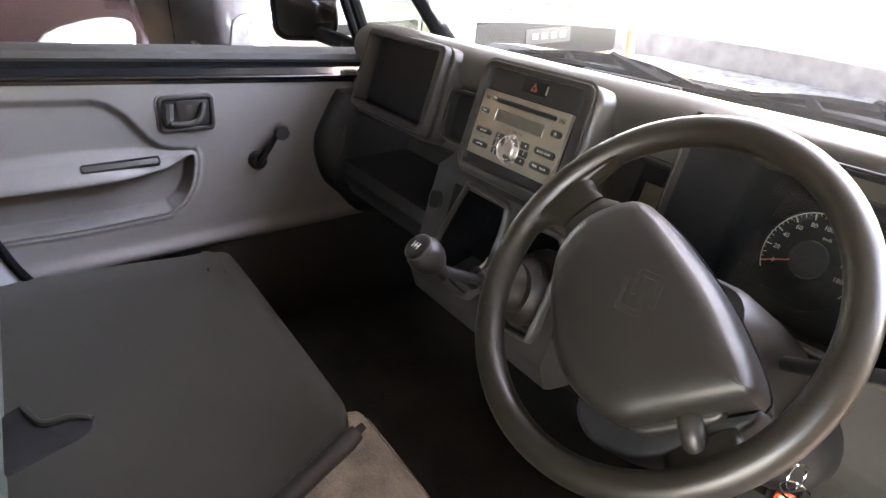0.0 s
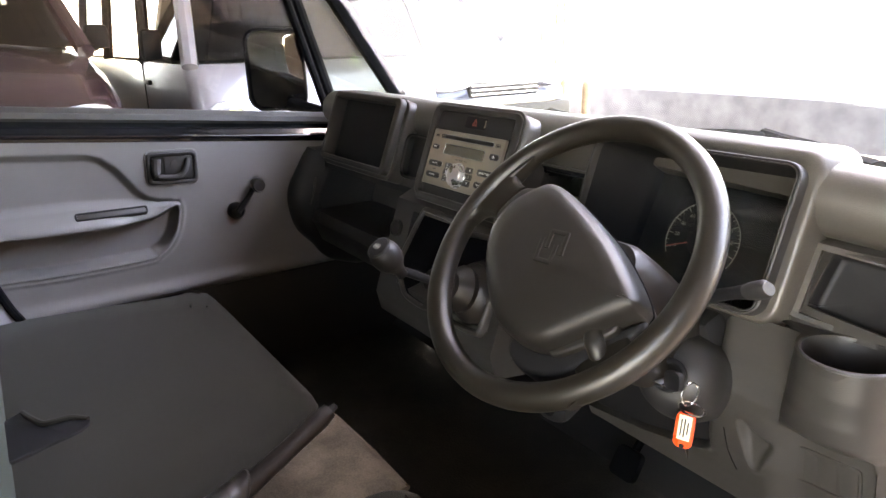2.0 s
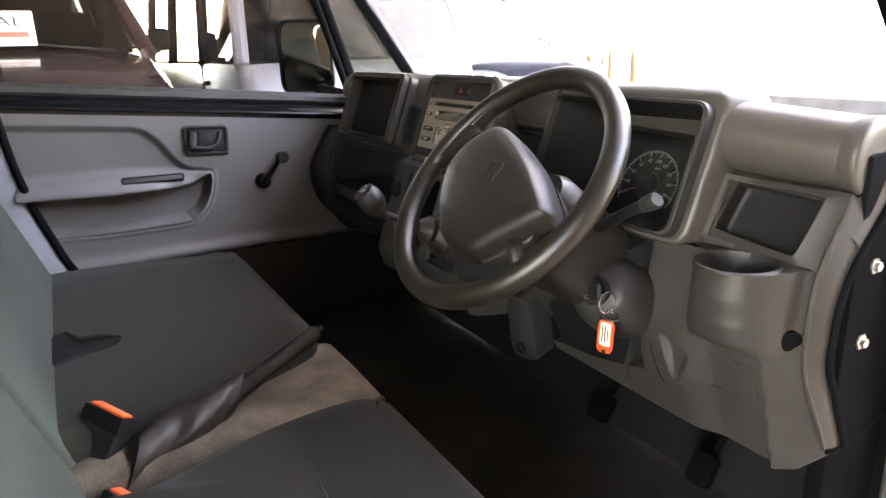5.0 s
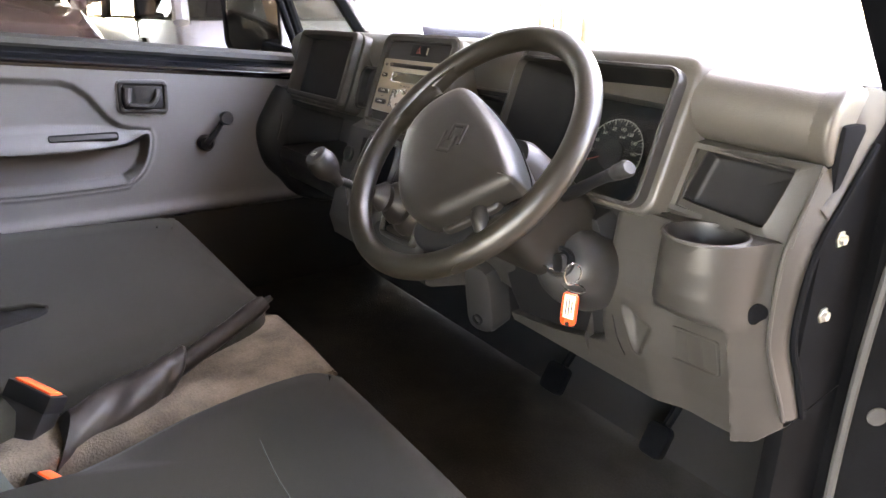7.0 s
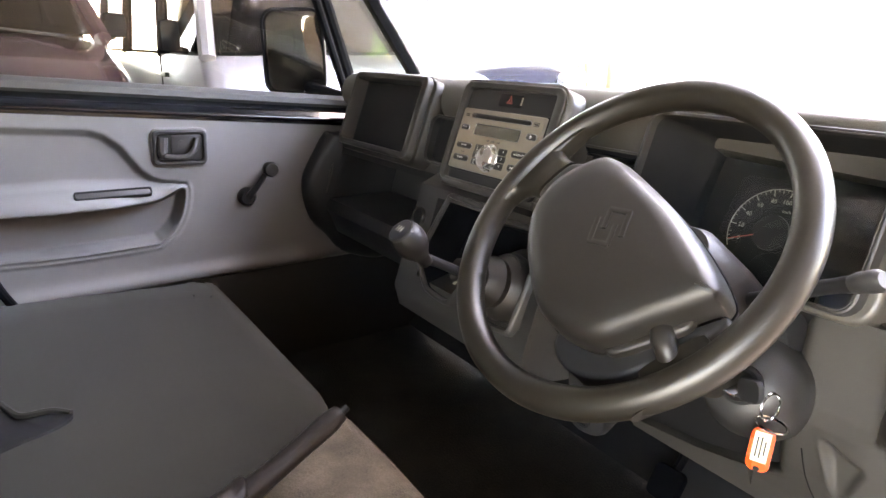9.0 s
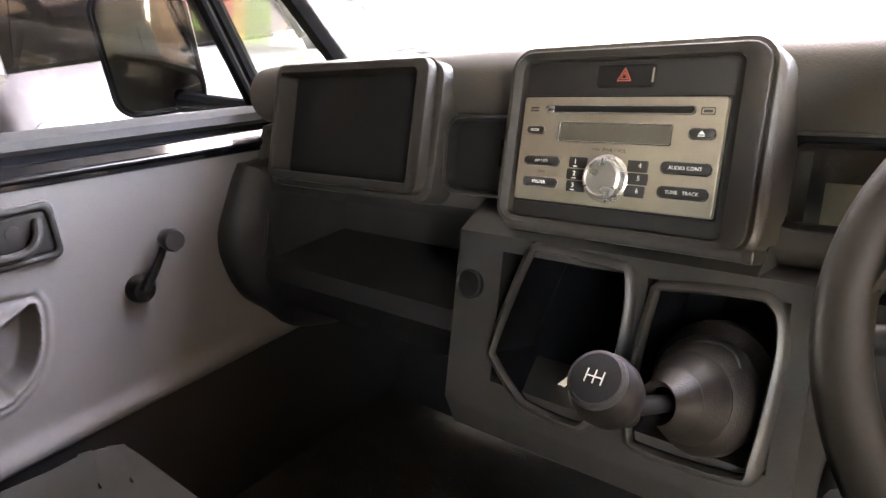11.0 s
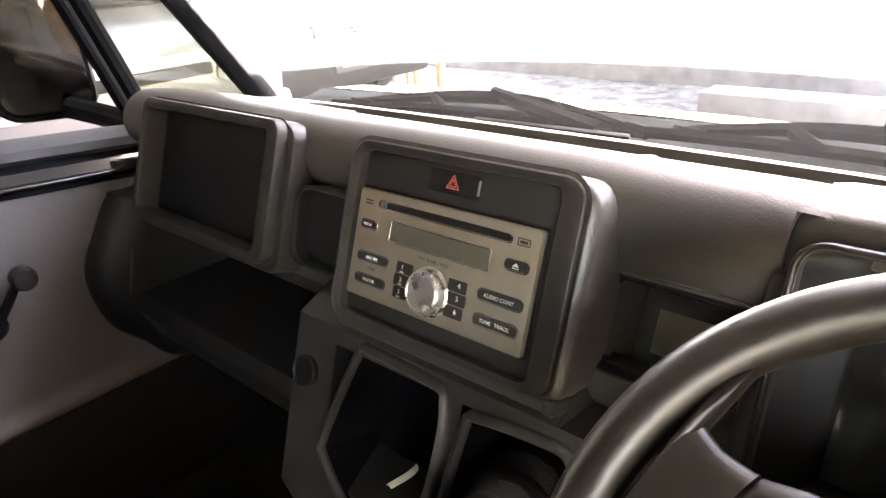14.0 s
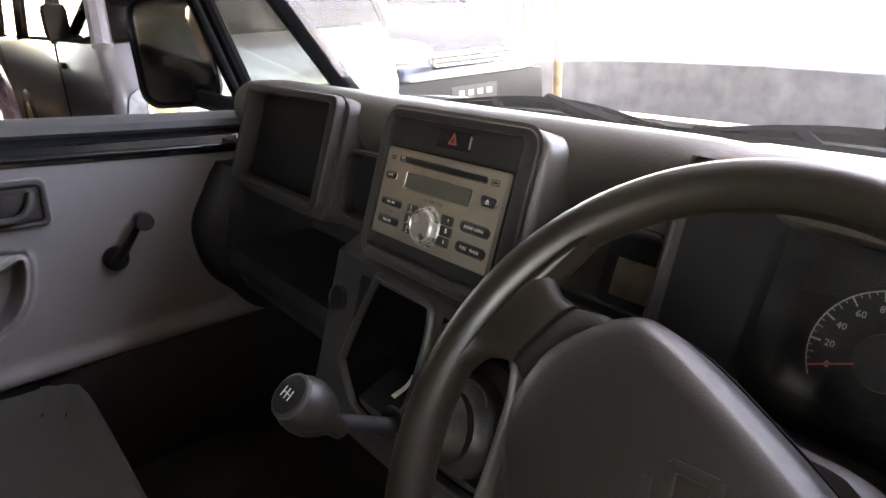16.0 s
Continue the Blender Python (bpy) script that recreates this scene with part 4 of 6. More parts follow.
def right_end():
    p = thing("driver_side_lower_panel", "grey plastic lower dashboard panel with moulded cup holder", "trim panel")
    xs = list(np.linspace(0.29, 0.470, 20)) + list(np.linspace(0.478, 0.737, 120))
    def crest(x):
        return 1.1515 if x > 0.477 else lerp_keys(BAND, x)[0] + 0.03
    rows = []
    for f in np.linspace(0, 1, 110):
        rows.append([Vector((x, knee_depth(x, z), z)) for x in xs for z in (lerp_keys(HEM, x)[0] + f * (crest(x) - lerp_keys(HEM, x)[0]),)])
    under = [Vector((v.x, v.y + 0.010, v.z - 0.002)) for v in rows[0]]
    far = [Vector((v.x, 0.20, v.z + 0.02)) for v in rows[0]]
    part("knee_panel", loops(bmesh.new(), [far, under] + rows, closed=False), PANEL, p, smooth=50)
    part("panel_seam", tube([Vector((x, knee_depth(x, z) - 0.0002, z)) for x, z in ((0.534, 1.006), (0.536, 0.990), (0.539, 0.974), (0.543, 0.958), (0.547, 0.947))], 0.0007, 6), COWL, p)
    # ledge round the cup, then the rim and the liner
    angles = np.linspace(0, 2 * math.pi, 73)[:-1]
    edge = []
    for a in angles:
        r = 0.046
        while r < 0.14:
            x, y = CUP[0] + r * math.cos(a), CUP[1] + r * math.sin(a)
            if y > 0.022 or x > 0.734 or x < 0.560 or y < knee_depth(x, 1.1515) + 0.0005:
                break
            r += 0.0005
        edge.append(r)
    def ring_at(rs, z):
        return [Vector((CUP[0] + r * math.cos(a), CUP[1] + r * math.sin(a), z)) for a, r in zip(angles, rs)]
    part("ledge", loops(bmesh.new(), [ring_at(edge, 1.1512), ring_at([max(0.0475, e - 0.004) for e in edge], 1.1525), ring_at([0.0470] * 72, 1.1525)]), PANEL, p, smooth=60)
    cm = Matrix.Translation((*CUP, 1.150))
    prof = [(0.0415, -0.010), (0.0417, 0.001), (0.0428, 0.0042), (0.0450, 0.0050), (0.0470, 0.0038), (0.0480, 0.0015)]
    part("cup_holder", turned(cm, prof, 56), PANEL, p)
    part("cup_liner", turned(cm, [(0.0, -0.072), (0.034, -0.072), (0.037, -0.068), (0.0416, -0.004), (0.0418, -0.0025)], 48), PANEL, p)
    x, z = 0.7155, 1.072
    slope = Vector((knee_depth(x + 0.004, z) - knee_depth(x - 0.004, z), 0, 0)).x / 0.008
    m = plane_at((x, knee_depth(x, z) - 0.0008, z), (1, slope, 0), (0, 0, 1))
    part("hole_blank", turned(m, [(0.0125, -0.003), (0.0125, 0.0008), (0.011, 0.0014), (0.0, 0.0010)], 28), COWL, p, "round black blanking plug")
    # row of blanked switches under the cup
    sm = plane_at((0.638, knee_depth(0.638, 0.998) - 0.0006, 0.998), (1, 0.0, 0.06), (0.05, (knee_depth(0.64, 1.02) - knee_depth(0.64, 0.98)) / 0.04, 1))
    frame_ = part("switch_frame", ring_plate(sm, rounded(0.090, 0.052, 0.005), rounded(0.083, 0.045, 0.003), -0.010, 0.0012, 0.0010, back=-0.002), PANEL, p)
    for k_ in range(4):
        part("switch_blank", plate(sm, rounded(0.0185, 0.041, 0.0015, -0.0312 + 0.0208 * k_, 0.0), -0.012, -0.0002, 0.0010), PANEL, frame_)
    # domed disc that closes the padded roll, and the upright trim in front of it
    fwd, drop = lerp_keys(ROLL, 0.716)
    disc = [[Vector((x, 0.072 + fwd + r * math.cos(a), 1.299 + drop + r * math.sin(a))) for a in np.linspace(0, 2 * math.pi, 41)[:-1]] for x, r in ((0.700, 0.0418), (0.7205, 0.0450), (0.7245, 0.0452), (0.7275, 0.0440), (0.7290, 0.0415), (0.7295, 0.030))]
    part("end_disc", loops(bmesh.new(), disc, cap=(False, True)), DASH, p, smooth=60)
    back_ = spline([(0.726, 0.112, 1.312), (0.727, 0.098, 1.285), (0.727, 0.086, 1.250), (0.727, 0.076, 1.220), (0.726, 0.052, 1.195)])
    front_ = spline([(0.738, 0.170, 1.300), (0.738, 0.148, 1.274), (0.738, 0.117, 1.237), (0.738, 0.092, 1.205), (0.738, 0.066, 1.172)])
    part("end_trim", loops(bmesh.new(), [[e + Vector((-0.012, 0.004, 0)) for e in back_], back_, [e.lerp(o, 0.5) + Vector((0.004, -0.002, 0)) for e, o in zip(back_, front_)], front_, [o + Vector((-0.012, 0.010, 0)) for o in front_]], closed=False), PANEL, p, smooth=60)
    # strip that runs down the door side, with its raised seam
    seam = spline([(0.725, 0.057, 1.225), (0.725, 0.031, 1.180), (0.725, 0.015, 1.145), (0.726, 0.008, 1.096), (0.728, 0.009, 1.041), (0.733, 0.018, 1.005), (0.739, 0.034, 0.965), (0.743, 0.046, 0.932)])
    outer_ = spline([(0.739, 0.128, 1.250), (0.738, 0.085, 1.195), (0.738, 0.050, 1.150), (0.738, 0.034, 1.100), (0.739, 0.032, 1.041), (0.742, 0.048, 0.998), (0.745, 0.060, 0.965), (0.747, 0.074, 0.930)])
    part("edge_moulding", tube(seam, 0.0026, 10), PANEL, p)
    part("edge_strip", loops(bmesh.new(), [[e + Vector((-0.008, 0.006, 0)) for e in seam], seam, [e.lerp(o, 0.5) + Vector((0.001, -0.002, 0)) for e, o in zip(seam, outer_)], outer_, [o + Vector((-0.004, 0.014, 0)) for o in outer_]], closed=False), PANEL, p, smooth=60)
    part("edge_seal", tube([o + Vector((0.002, 0.004, 0)) for o in outer_], 0.0045, 8), COWL, p)


right_end()


# ---- cab structure ----
def cab():
    fl = tagged(part("floor", box(-0.70, 0.735, -0.95, 0.62, 0.60, 0.66, 0.004), MAT), "dark rubber mat on the cab floor", "floor", kind="structure")
    part("toe_board", loops(bmesh.new(), [[Vector((x, 0.20, 0.664)) for x in (-0.70, 0.735)], [Vector((x, 0.36, 0.80)) for x in (-0.70, 0.735)], [Vector((x, 0.42, 1.24)) for x in (-0.70, 0.735)]], closed=False), SHELF, fl)
    roof = tagged(part("ceiling", box(-0.66, 0.68, -1.0, 0.02, 1.83, 1.86, 0.004), HEADLINER), "grey cab roof lining", "ceiling", kind="structure")
    back = tagged(part("wall_rear", box(-0.72, 0.74, -1.04, -0.98, 0.56, 1.84, 0.004), DARK), "dark rear wall of the cab", "wall", kind="structure")
    tagged(part("wall_left", box(-0.72, -0.640, -0.98, 0.45, 0.58, 0.925, 0.01), SHELF), "dark carpeted side wall under the door", "wall", kind="structure")
    # pillar beside the passenger door, behind it
    tagged(part("pillar_rear", box(-0.76, -0.635, -1.0, -0.785, 0.56, 1.84, 0.01), PAINT), "black painted cab pillar behind the door", "pillar", kind="structure")
    # windscreen pillars
    for s, name in ((-1, "pillar_left"), (1, "pillar_right")):
        a = spline([(s * 0.70, 0.315, 1.26), (s * 0.682, 0.195, 1.42), (s * 0.665, 0.062, 1.60), (s * 0.63, -0.11, 1.84)])
        bm = bmesh.new()
        rings = []
        for p in a:
            rings.append([p + Vector(o) for o in ((-0.018, -0.018, -0.004), (0.012, -0.022, -0.004), (0.020, 0.004, 0), (0.012, 0.020, 0.006), (-0.020, 0.016, 0.006))])
        loops(bm, rings, cap=(True, True))
        tagged(part(name, bm, COWL, smooth=60), "black windscreen pillar trim", "pillar", kind="structure")
    # scuttle under the windscreen, outside
    tagged(part("cowl", loops(bmesh.new(), [[Vector((x, y + 0.05 * (1 - (x / 0.7) ** 2), z)) for x in np.linspace(-0.74, 0.74, 25)] for y, z in ((0.285, 1.262), (0.300, 1.246), (0.36, 1.243), (0.44, 1.246), (0.485, 1.254), (0.500, 1.248), (0.503, 1.15))], closed=False), COWL), "black painted cowl below the windscreen", "cowl", kind="structure")
    tagged(part("bonnet", loops(bmesh.new(), [[Vector((x, y + 0.05 * (1 - (x / 0.7) ** 2), z)) for x in np.linspace(-0.74, 0.74, 25)] for y, z in ((0.506, 1.20), (0.507, 1.245), (0.515, 1.250), (0.58, 1.244), (0.64, 1.232), (0.675, 1.217), (0.692, 1.200), (0.705, 1.16), (0.72, 1.0), (0.73, 0.6))], closed=False), PAINT), "short black painted bonnet ahead of the wipers", "bonnet", kind="structure")


cab()


def windscreen():
    w = thing("window_1", "curved windscreen, clear along the wiper rest and dusty above", "windscreen", kind="structure")

    # the wiped strip ends in a bow above the dashboard
    def bowed(s, below):
        out = []
        for t in np.linspace(-1, 1, 49):
            zc = 1.376 - 0.083 * (0.69 * t - 0.15) ** 2
            z = 1.268 + (zc - 1.268) * s if below else zc + (1.83 - zc) * s
            half = 0.695 - 0.12 * (z - 1.268)
            out.append(Vector((half * t, 0.305 - 0.74 * (z - 1.268) + 0.055 * (1 - t * t), z)))
        return out
    low = [bowed(s, True) for s in np.linspace(0, 1, 5)]
    high = [bowed(s, False) for s in np.linspace(0, 1, 12)]
    a = part("clear_band", loops(bmesh.new(), low, closed=False), CLEAN, w)
    b = part("pane", loops(bmesh.new(), high, closed=False), DUSTY, w)
    a.visible_shadow = b.visible_shadow = False


windscreen()


def wipers():
    """Two wipers at rest: a flat arm, a bridge with claws and the rubber blade."""
    for tip, heel, pivot in (((-0.575, 0.365), (-0.02, 0.435), (-0.06, 0.385)), ((-0.02, 0.435), (0.52, 0.400), (0.50, 0.355))):
        w = thing("windscreen_wiper", "black windscreen wiper with flat arm and bridged blade", "wiper", group="windscreen wipers")
        a, b = Vector((*tip, 1.260)), Vector((*heel, 1.258))
        bow = lambda s, d, h: a.lerp(b, s) + Vector((0, d * math.sin(math.pi * s), h * math.sin(math.pi * s)))
        part("blade", tube([bow(s, 0.030, 0.0) for s in np.linspace(0, 1, 22)], 0.009, 6), COWL, w)
        part("bridge", tube([bow(s, 0.075, 0.014) for s in np.linspace(0.06, 0.94, 22)], [0.006 + 0.006 * math.sin(math.pi * i / 21) for i in range(22)], 6), COWL, w)
        for s in (0.06, 0.30, 0.70, 0.94):
            part("claw", tube([bow(s, 0.075, 0.014), bow(min(1, s + 0.08), 0.03, 0.0)], 0.010, 6), COWL, w)
        top = bow(0.5, 0.080, 0.020)
        p = Vector((*pivot, 1.262))
        part("arm", tube([top + (top - p) * 0.04, top.lerp(p, 0.5), p], [0.010, 0.014, 0.020], 8), COWL, w)


wipers()


# ---- passenger door ----
UPPER = [(-0.90, 1.268), (-0.712, 1.250), (-0.520, 1.233), (-0.495, 1.224), (-0.468, 1.200), (-0.435, 1.150), (-0.415, 1.131), (-0.390, 1.121), (-0.350, 1.117), (-0.420, 1.121), (-0.464, 1.128), (-0.571, 1.137), (-0.90, 1.141)]
POCKET = [(-0.90, 1.105), (-0.742, 1.101), (-0.579, 1.092), (-0.430, 1.090), (-0.392, 1.095), (-0.358, 1.109), (-0.353, 1.095), (-0.364, 1.052), (-0.383, 1.021), (-0.406, 1.004), (-0.434, 0.997), (-0.595, 0.996), (-0.708, 1.002), (-0.90, 1.010)]


POCKET_LINE = smoothed(POCKET, 3)


def door_relief(y, z):
    """How far the trim panel stands out at y, z: upper hollow, arm rest, pocket and its beads."""
    x = -0.628 - 0.013 * step(inside(y, z, UPPER), 0.020)
    d = inside(y, z, POCKET_LINE)
    zt = lerp_keys([(-0.90, 1.141), (-0.571, 1.137), (-0.464, 1.128), (-0.350, 1.113)], y)[0]
    zb = lerp_keys([(-0.90, 1.104), (-0.579, 1.092), (-0.430, 1.090), (-0.392, 1.095), (-0.350, 1.110)], y)[0]
    arm = step(y + 0.440, 0.14)
    k = max(0.0, min(1.0, (zt + 0.004 - z) / (zt - zb + 0.004)))
    if z > zb - 0.004:
        x += 0.034 * arm * k * k * (3 - 2 * k)
    else:
        x += 0.034 * arm * max(0.0, 1 - (zb - 0.004 - z) / 0.008)
    x -= 0.030 * step(d + 0.007, 0.016) * (step(z - zb + 0.008, 0.012) * arm + 1 - arm)
    low = max(step(z - 1.080, 0.03), step(-0.385 - y, 0.03))
    x += (0.0050 * math.exp(-((d - 0.002) / 0.0035) ** 2) + 0.0028 * math.exp(-((d - 0.012) / 0.004) ** 2)) * low
    # rolled lower edge
    x += 0.010 * math.exp(-((z - 0.915) / 0.018) ** 2) - 0.022 * step(z - 0.898, 0.022)
    return x


def door():
    d = thing("door_1", "grey vinyl passenger door with black painted window sill, closed", "car door", kind="structure")
    rows = []
    for f in np.linspace(0, 1, 190):
        r = []
        for y in np.linspace(-0.775, 0.10, 400):
            z = 0.885 + f * (0.367 - 0.092 * (y + 0.35))
            r.append(Vector((door_relief(y, z), y, z)))
        rows.append(r)
    part("trim_panel", loops(bmesh.new(), rows, closed=False), DOORGREY, d, "light grey vinyl trim panel", smooth=60)
    # slot in the arm rest
    m = plane_at((-0.611, -0.490, 1.1135), (0, 1, -0.02), (-0.75, 0, 1))
    part("pull_slot", plate(m, rounded(0.135, 0.012, 0.004), -0.008, 0.003, 0.001), PANEL, d)
    part("pull_slot_lip", ring_plate(m, rounded(0.142, 0.018, 0.006), rounded(0.134, 0.010, 0.004), -0.006, 0.005, 0.002), BLACK, d)
    # black sill, weather strip
    def strip(name, prof, mat, y0=-0.80, y1=0.12):
        rings = [[Vector((x, y, z - 0.09 * (y + 0.35))) for x, z in prof] for y in np.linspace(y0, y1, 12)]
        return part(name, loops(bmesh.new(), rings, cap=(True, True)), mat, d)
    strip("painted_sill", [(-0.700, 1.235), (-0.634, 1.245), (-0.626, 1.252), (-0.627, 1.266), (-0.638, 1.276), (-0.652, 1.290), (-0.700, 1.300)], PAINT)
    # bead added so its curve catches a bright line of reflection
    part("sill_glint_bead", tube([Vector((-0.6285, y, 1.2625 - 0.09 * (y + 0.35))) for y in np.linspace(-0.80, 0.10, 12)], 0.0055, 12), PAINT, d)
    strip("weather_strip", [(-0.702, 1.288), (-0.652, 1.289), (-0.644, 1.296), (-0.646, 1.308), (-0.660, 1.316), (-0.702, 1.316)], RUBBER)
    strip("outer_skin", [(-0.780, 0.80), (-0.74, 0.80), (-0.715, 1.30), (-0.735, 1.31)], PAINT)
    # rubber seal along the rear edge of the opening, and the pillar trim behind it
    curve = spline([(-0.612, -0.782, 1.300), (-0.612, -0.768, 1.180), (-0.612, -0.748, 1.082), (-0.612, -0.722, 1.000), (-0.611, -0.700, 0.938), (-0.608, -0.668, 0.882), (-0.604, -0.640, 0.858)])
    part("opening_seal", tube(curve, 0.009, 10), JAMB, d, "black rubber door seal")
    part("pillar_trim", loops(bmesh.new(), [[c_ + Vector((-0.004, -0.004, 0)) for c_ in curve], [c_ + Vector((0.006, -0.020, 0)) for c_ in curve], [Vector((-0.600, min(-0.80, c_.y - 0.10), c_.z)) for c_ in curve], [Vector((-0.600, -0.97, c_.z)) for c_ in curve]], closed=False), DOORDARK, d, "grey pillar trim", smooth=60)
    # handle
    hm = plane_at((-0.628, -0.353, 1.194), (0, 1, -0.05), (0.0, 0, 1))
    hd = part("handle_bezel", ring_plate(hm, rounded(0.108, 0.074, 0.012), rounded(0.090, 0.056, 0.008), -0.01, 0.008, 0.004, back=-0.012), DARK, d, "dark grey handle bezel")
    part("handle_cup", plate(hm, rounded(0.094, 0.060, 0.008), -0.010, 0.0015, 0.001), BLACK, hd)
    part("bezel_rim", ring_plate(hm, rounded(0.114, 0.080, 0.015), rounded(0.106, 0.072, 0.012), -0.008, 0.004, 0.003), DOORGREY, hd, "raised grey rim")
    part("cup_floor", plate(hm, rounded(0.062, 0.050, 0.006, 0.014, 0.0), -0.008, 0.0030, 0.001), DARK, hd)
    lever = spline([hm @ Vector(p) for p in ((-0.034, 0.020, 0.004), (-0.036, -0.012, 0.010), (-0.020, -0.019, 0.014), (0.010, -0.018, 0.014), (0.026, -0.004, 0.012), (0.033, 0.018, 0.006))])
    part("handle_lever", tube(lever, [0.011] * 8 + [0.006] * (len(lever) - 8), 10), PANEL, hd)
    part("lock_knob", turned(hm @ Matrix.Translation((0.004, 0.006, 0.004)), [(0.010, -0.008), (0.009, 0.0), (0.0, 0.001)], 18), PANEL, hd)
    # window crank
    a, b = Vector((-0.624, -0.223, 1.075)), Vector((-0.630, -0.174, 1.136))
    cr = part("window_crank", tube([a + Vector((0.012, 0, 0)), a.lerp(b, 0.5) + Vector((0.020, 0, 0)), b + Vector((0.020, 0, 0))], [0.013, 0.010, 0.009], 12, flat=0.6), BLACK, d, "black window crank")
    cm = plane_at(a, (0, 1, 0), (0, 0, 1))
    part("crank_boss", turned(cm, [(0.021, -0.008), (0.020, 0.006), (0.015, 0.014), (0.0, 0.016)], 24), BLACK, cr)
    km = plane_at(b + Vector((0.015, 0, 0)), (0, 1, 0), (0, 0, 1))
    part("crank_knob", turned(km, [(0.010, 0.0), (0.0155, 0.008), (0.0165, 0.024), (0.014, 0.030), (0.0, 0.031)], 20), DARK, cr)
    # window surround and panes
    def bar(name, pts, r, mat, flat=1.0):
        return part(name, tube(spline(pts), r, 10, flat=flat), mat, d)
    bar("frame_front", [(-0.715, 0.098, 1.26), (-0.708, 0.065, 1.36), (-0.696, 0.005, 1.53), (-0.672, -0.09, 1.80)], 0.016, COWL)
    bar("frame_seal", [(-0.698, 0.070, 1.26), (-0.690, 0.036, 1.36), (-0.677, -0.024, 1.53), (-0.655, -0.12, 1.80)], 0.010, COWL)
    bar("frame_rear", [(-0.70, -0.775, 1.30), (-0.69, -0.775, 1.50), (-0.66, -0.775, 1.82)], 0.020, COWL)
    bar("frame_top", [(-0.66, -0.82, 1.81), (-0.66, -0.10, 1.80)], 0.020, COWL)
    g = part("window_pane", loops(bmesh.new(), [[Vector((-0.705, -0.82, 1.27)), Vector((-0.705, 0.07, 1.27))], [Vector((-0.665, -0.82, 1.82)), Vector((-0.665, -0.10, 1.82))]], closed=False), GLASS, d)
    q = part("quarter_pane", loops(bmesh.new(), [[Vector((-0.71, 0.07, 1.28)), Vector((-0.71, 0.30, 1.28))], [Vector((-0.68, -0.08, 1.72)), Vector((-0.68, -0.03, 1.72))]], closed=False), QUARTER, d)
    g.visible_shadow = q.visible_shadow = False


door()


def wing_mirror():
    w = thing("wing_mirror", "black wing mirror with rounded housing", "mirror")
    m = plane_at((-0.93, 0.025, 1.380), (0.53, 0.85, 0), (0.06, 0.0, 1))
    # the glass looks back towards the cab
    out = rounded(0.165, 0.225, 0.040)
    part("housing", loops(bmesh.new(), [on(m, inset(out, 0.03), -0.07), on(m, inset(out, 0.008), -0.05), on(m, out, -0.02), on(m, out, 0.006), on(m, inset(out, 0.006), 0.006), on(m, inset(out, 0.006), -0.003)], cap=(True, False)), COWL, w)
    part("glass", plate(m, inset(out, 0.006), -0.006, -0.002, 0.0005), MIRROR, w, "mirror glass")
    part("arm", tube(spline([(-0.91, 0.055, 1.285), (-0.82, 0.085, 1.270), (-0.72, 0.09, 1.262)]), 0.020, 10), COWL, w)


wing_mirror()


# ---- seats, tunnel, hand brake ----
def cushion(outline, z_top, z_bot, crown, mat, name, parent, round_=0.03):
    m = Matrix.Identity(4)
    rings = [on(m, inset(outline, 0.004), z_bot), on(m, outline, z_bot + 0.02), on(m, outline, z_top - round_ - crown), on(m, inset(outline, round_ * 0.3), z_top - round_ * 0.3 - crown),
             on(m, inset(outline, round_), z_top - crown * 0.8), on(m, shrunk(outline, 0.7), z_top - crown * 0.3), on(m, shrunk(outline, 0.35), z_top), on(m, shrunk(outline, 0.08), z_top)]
    return part(name, loops(bmesh.new(), rings, cap=(True, True)), mat, parent, smooth=60)


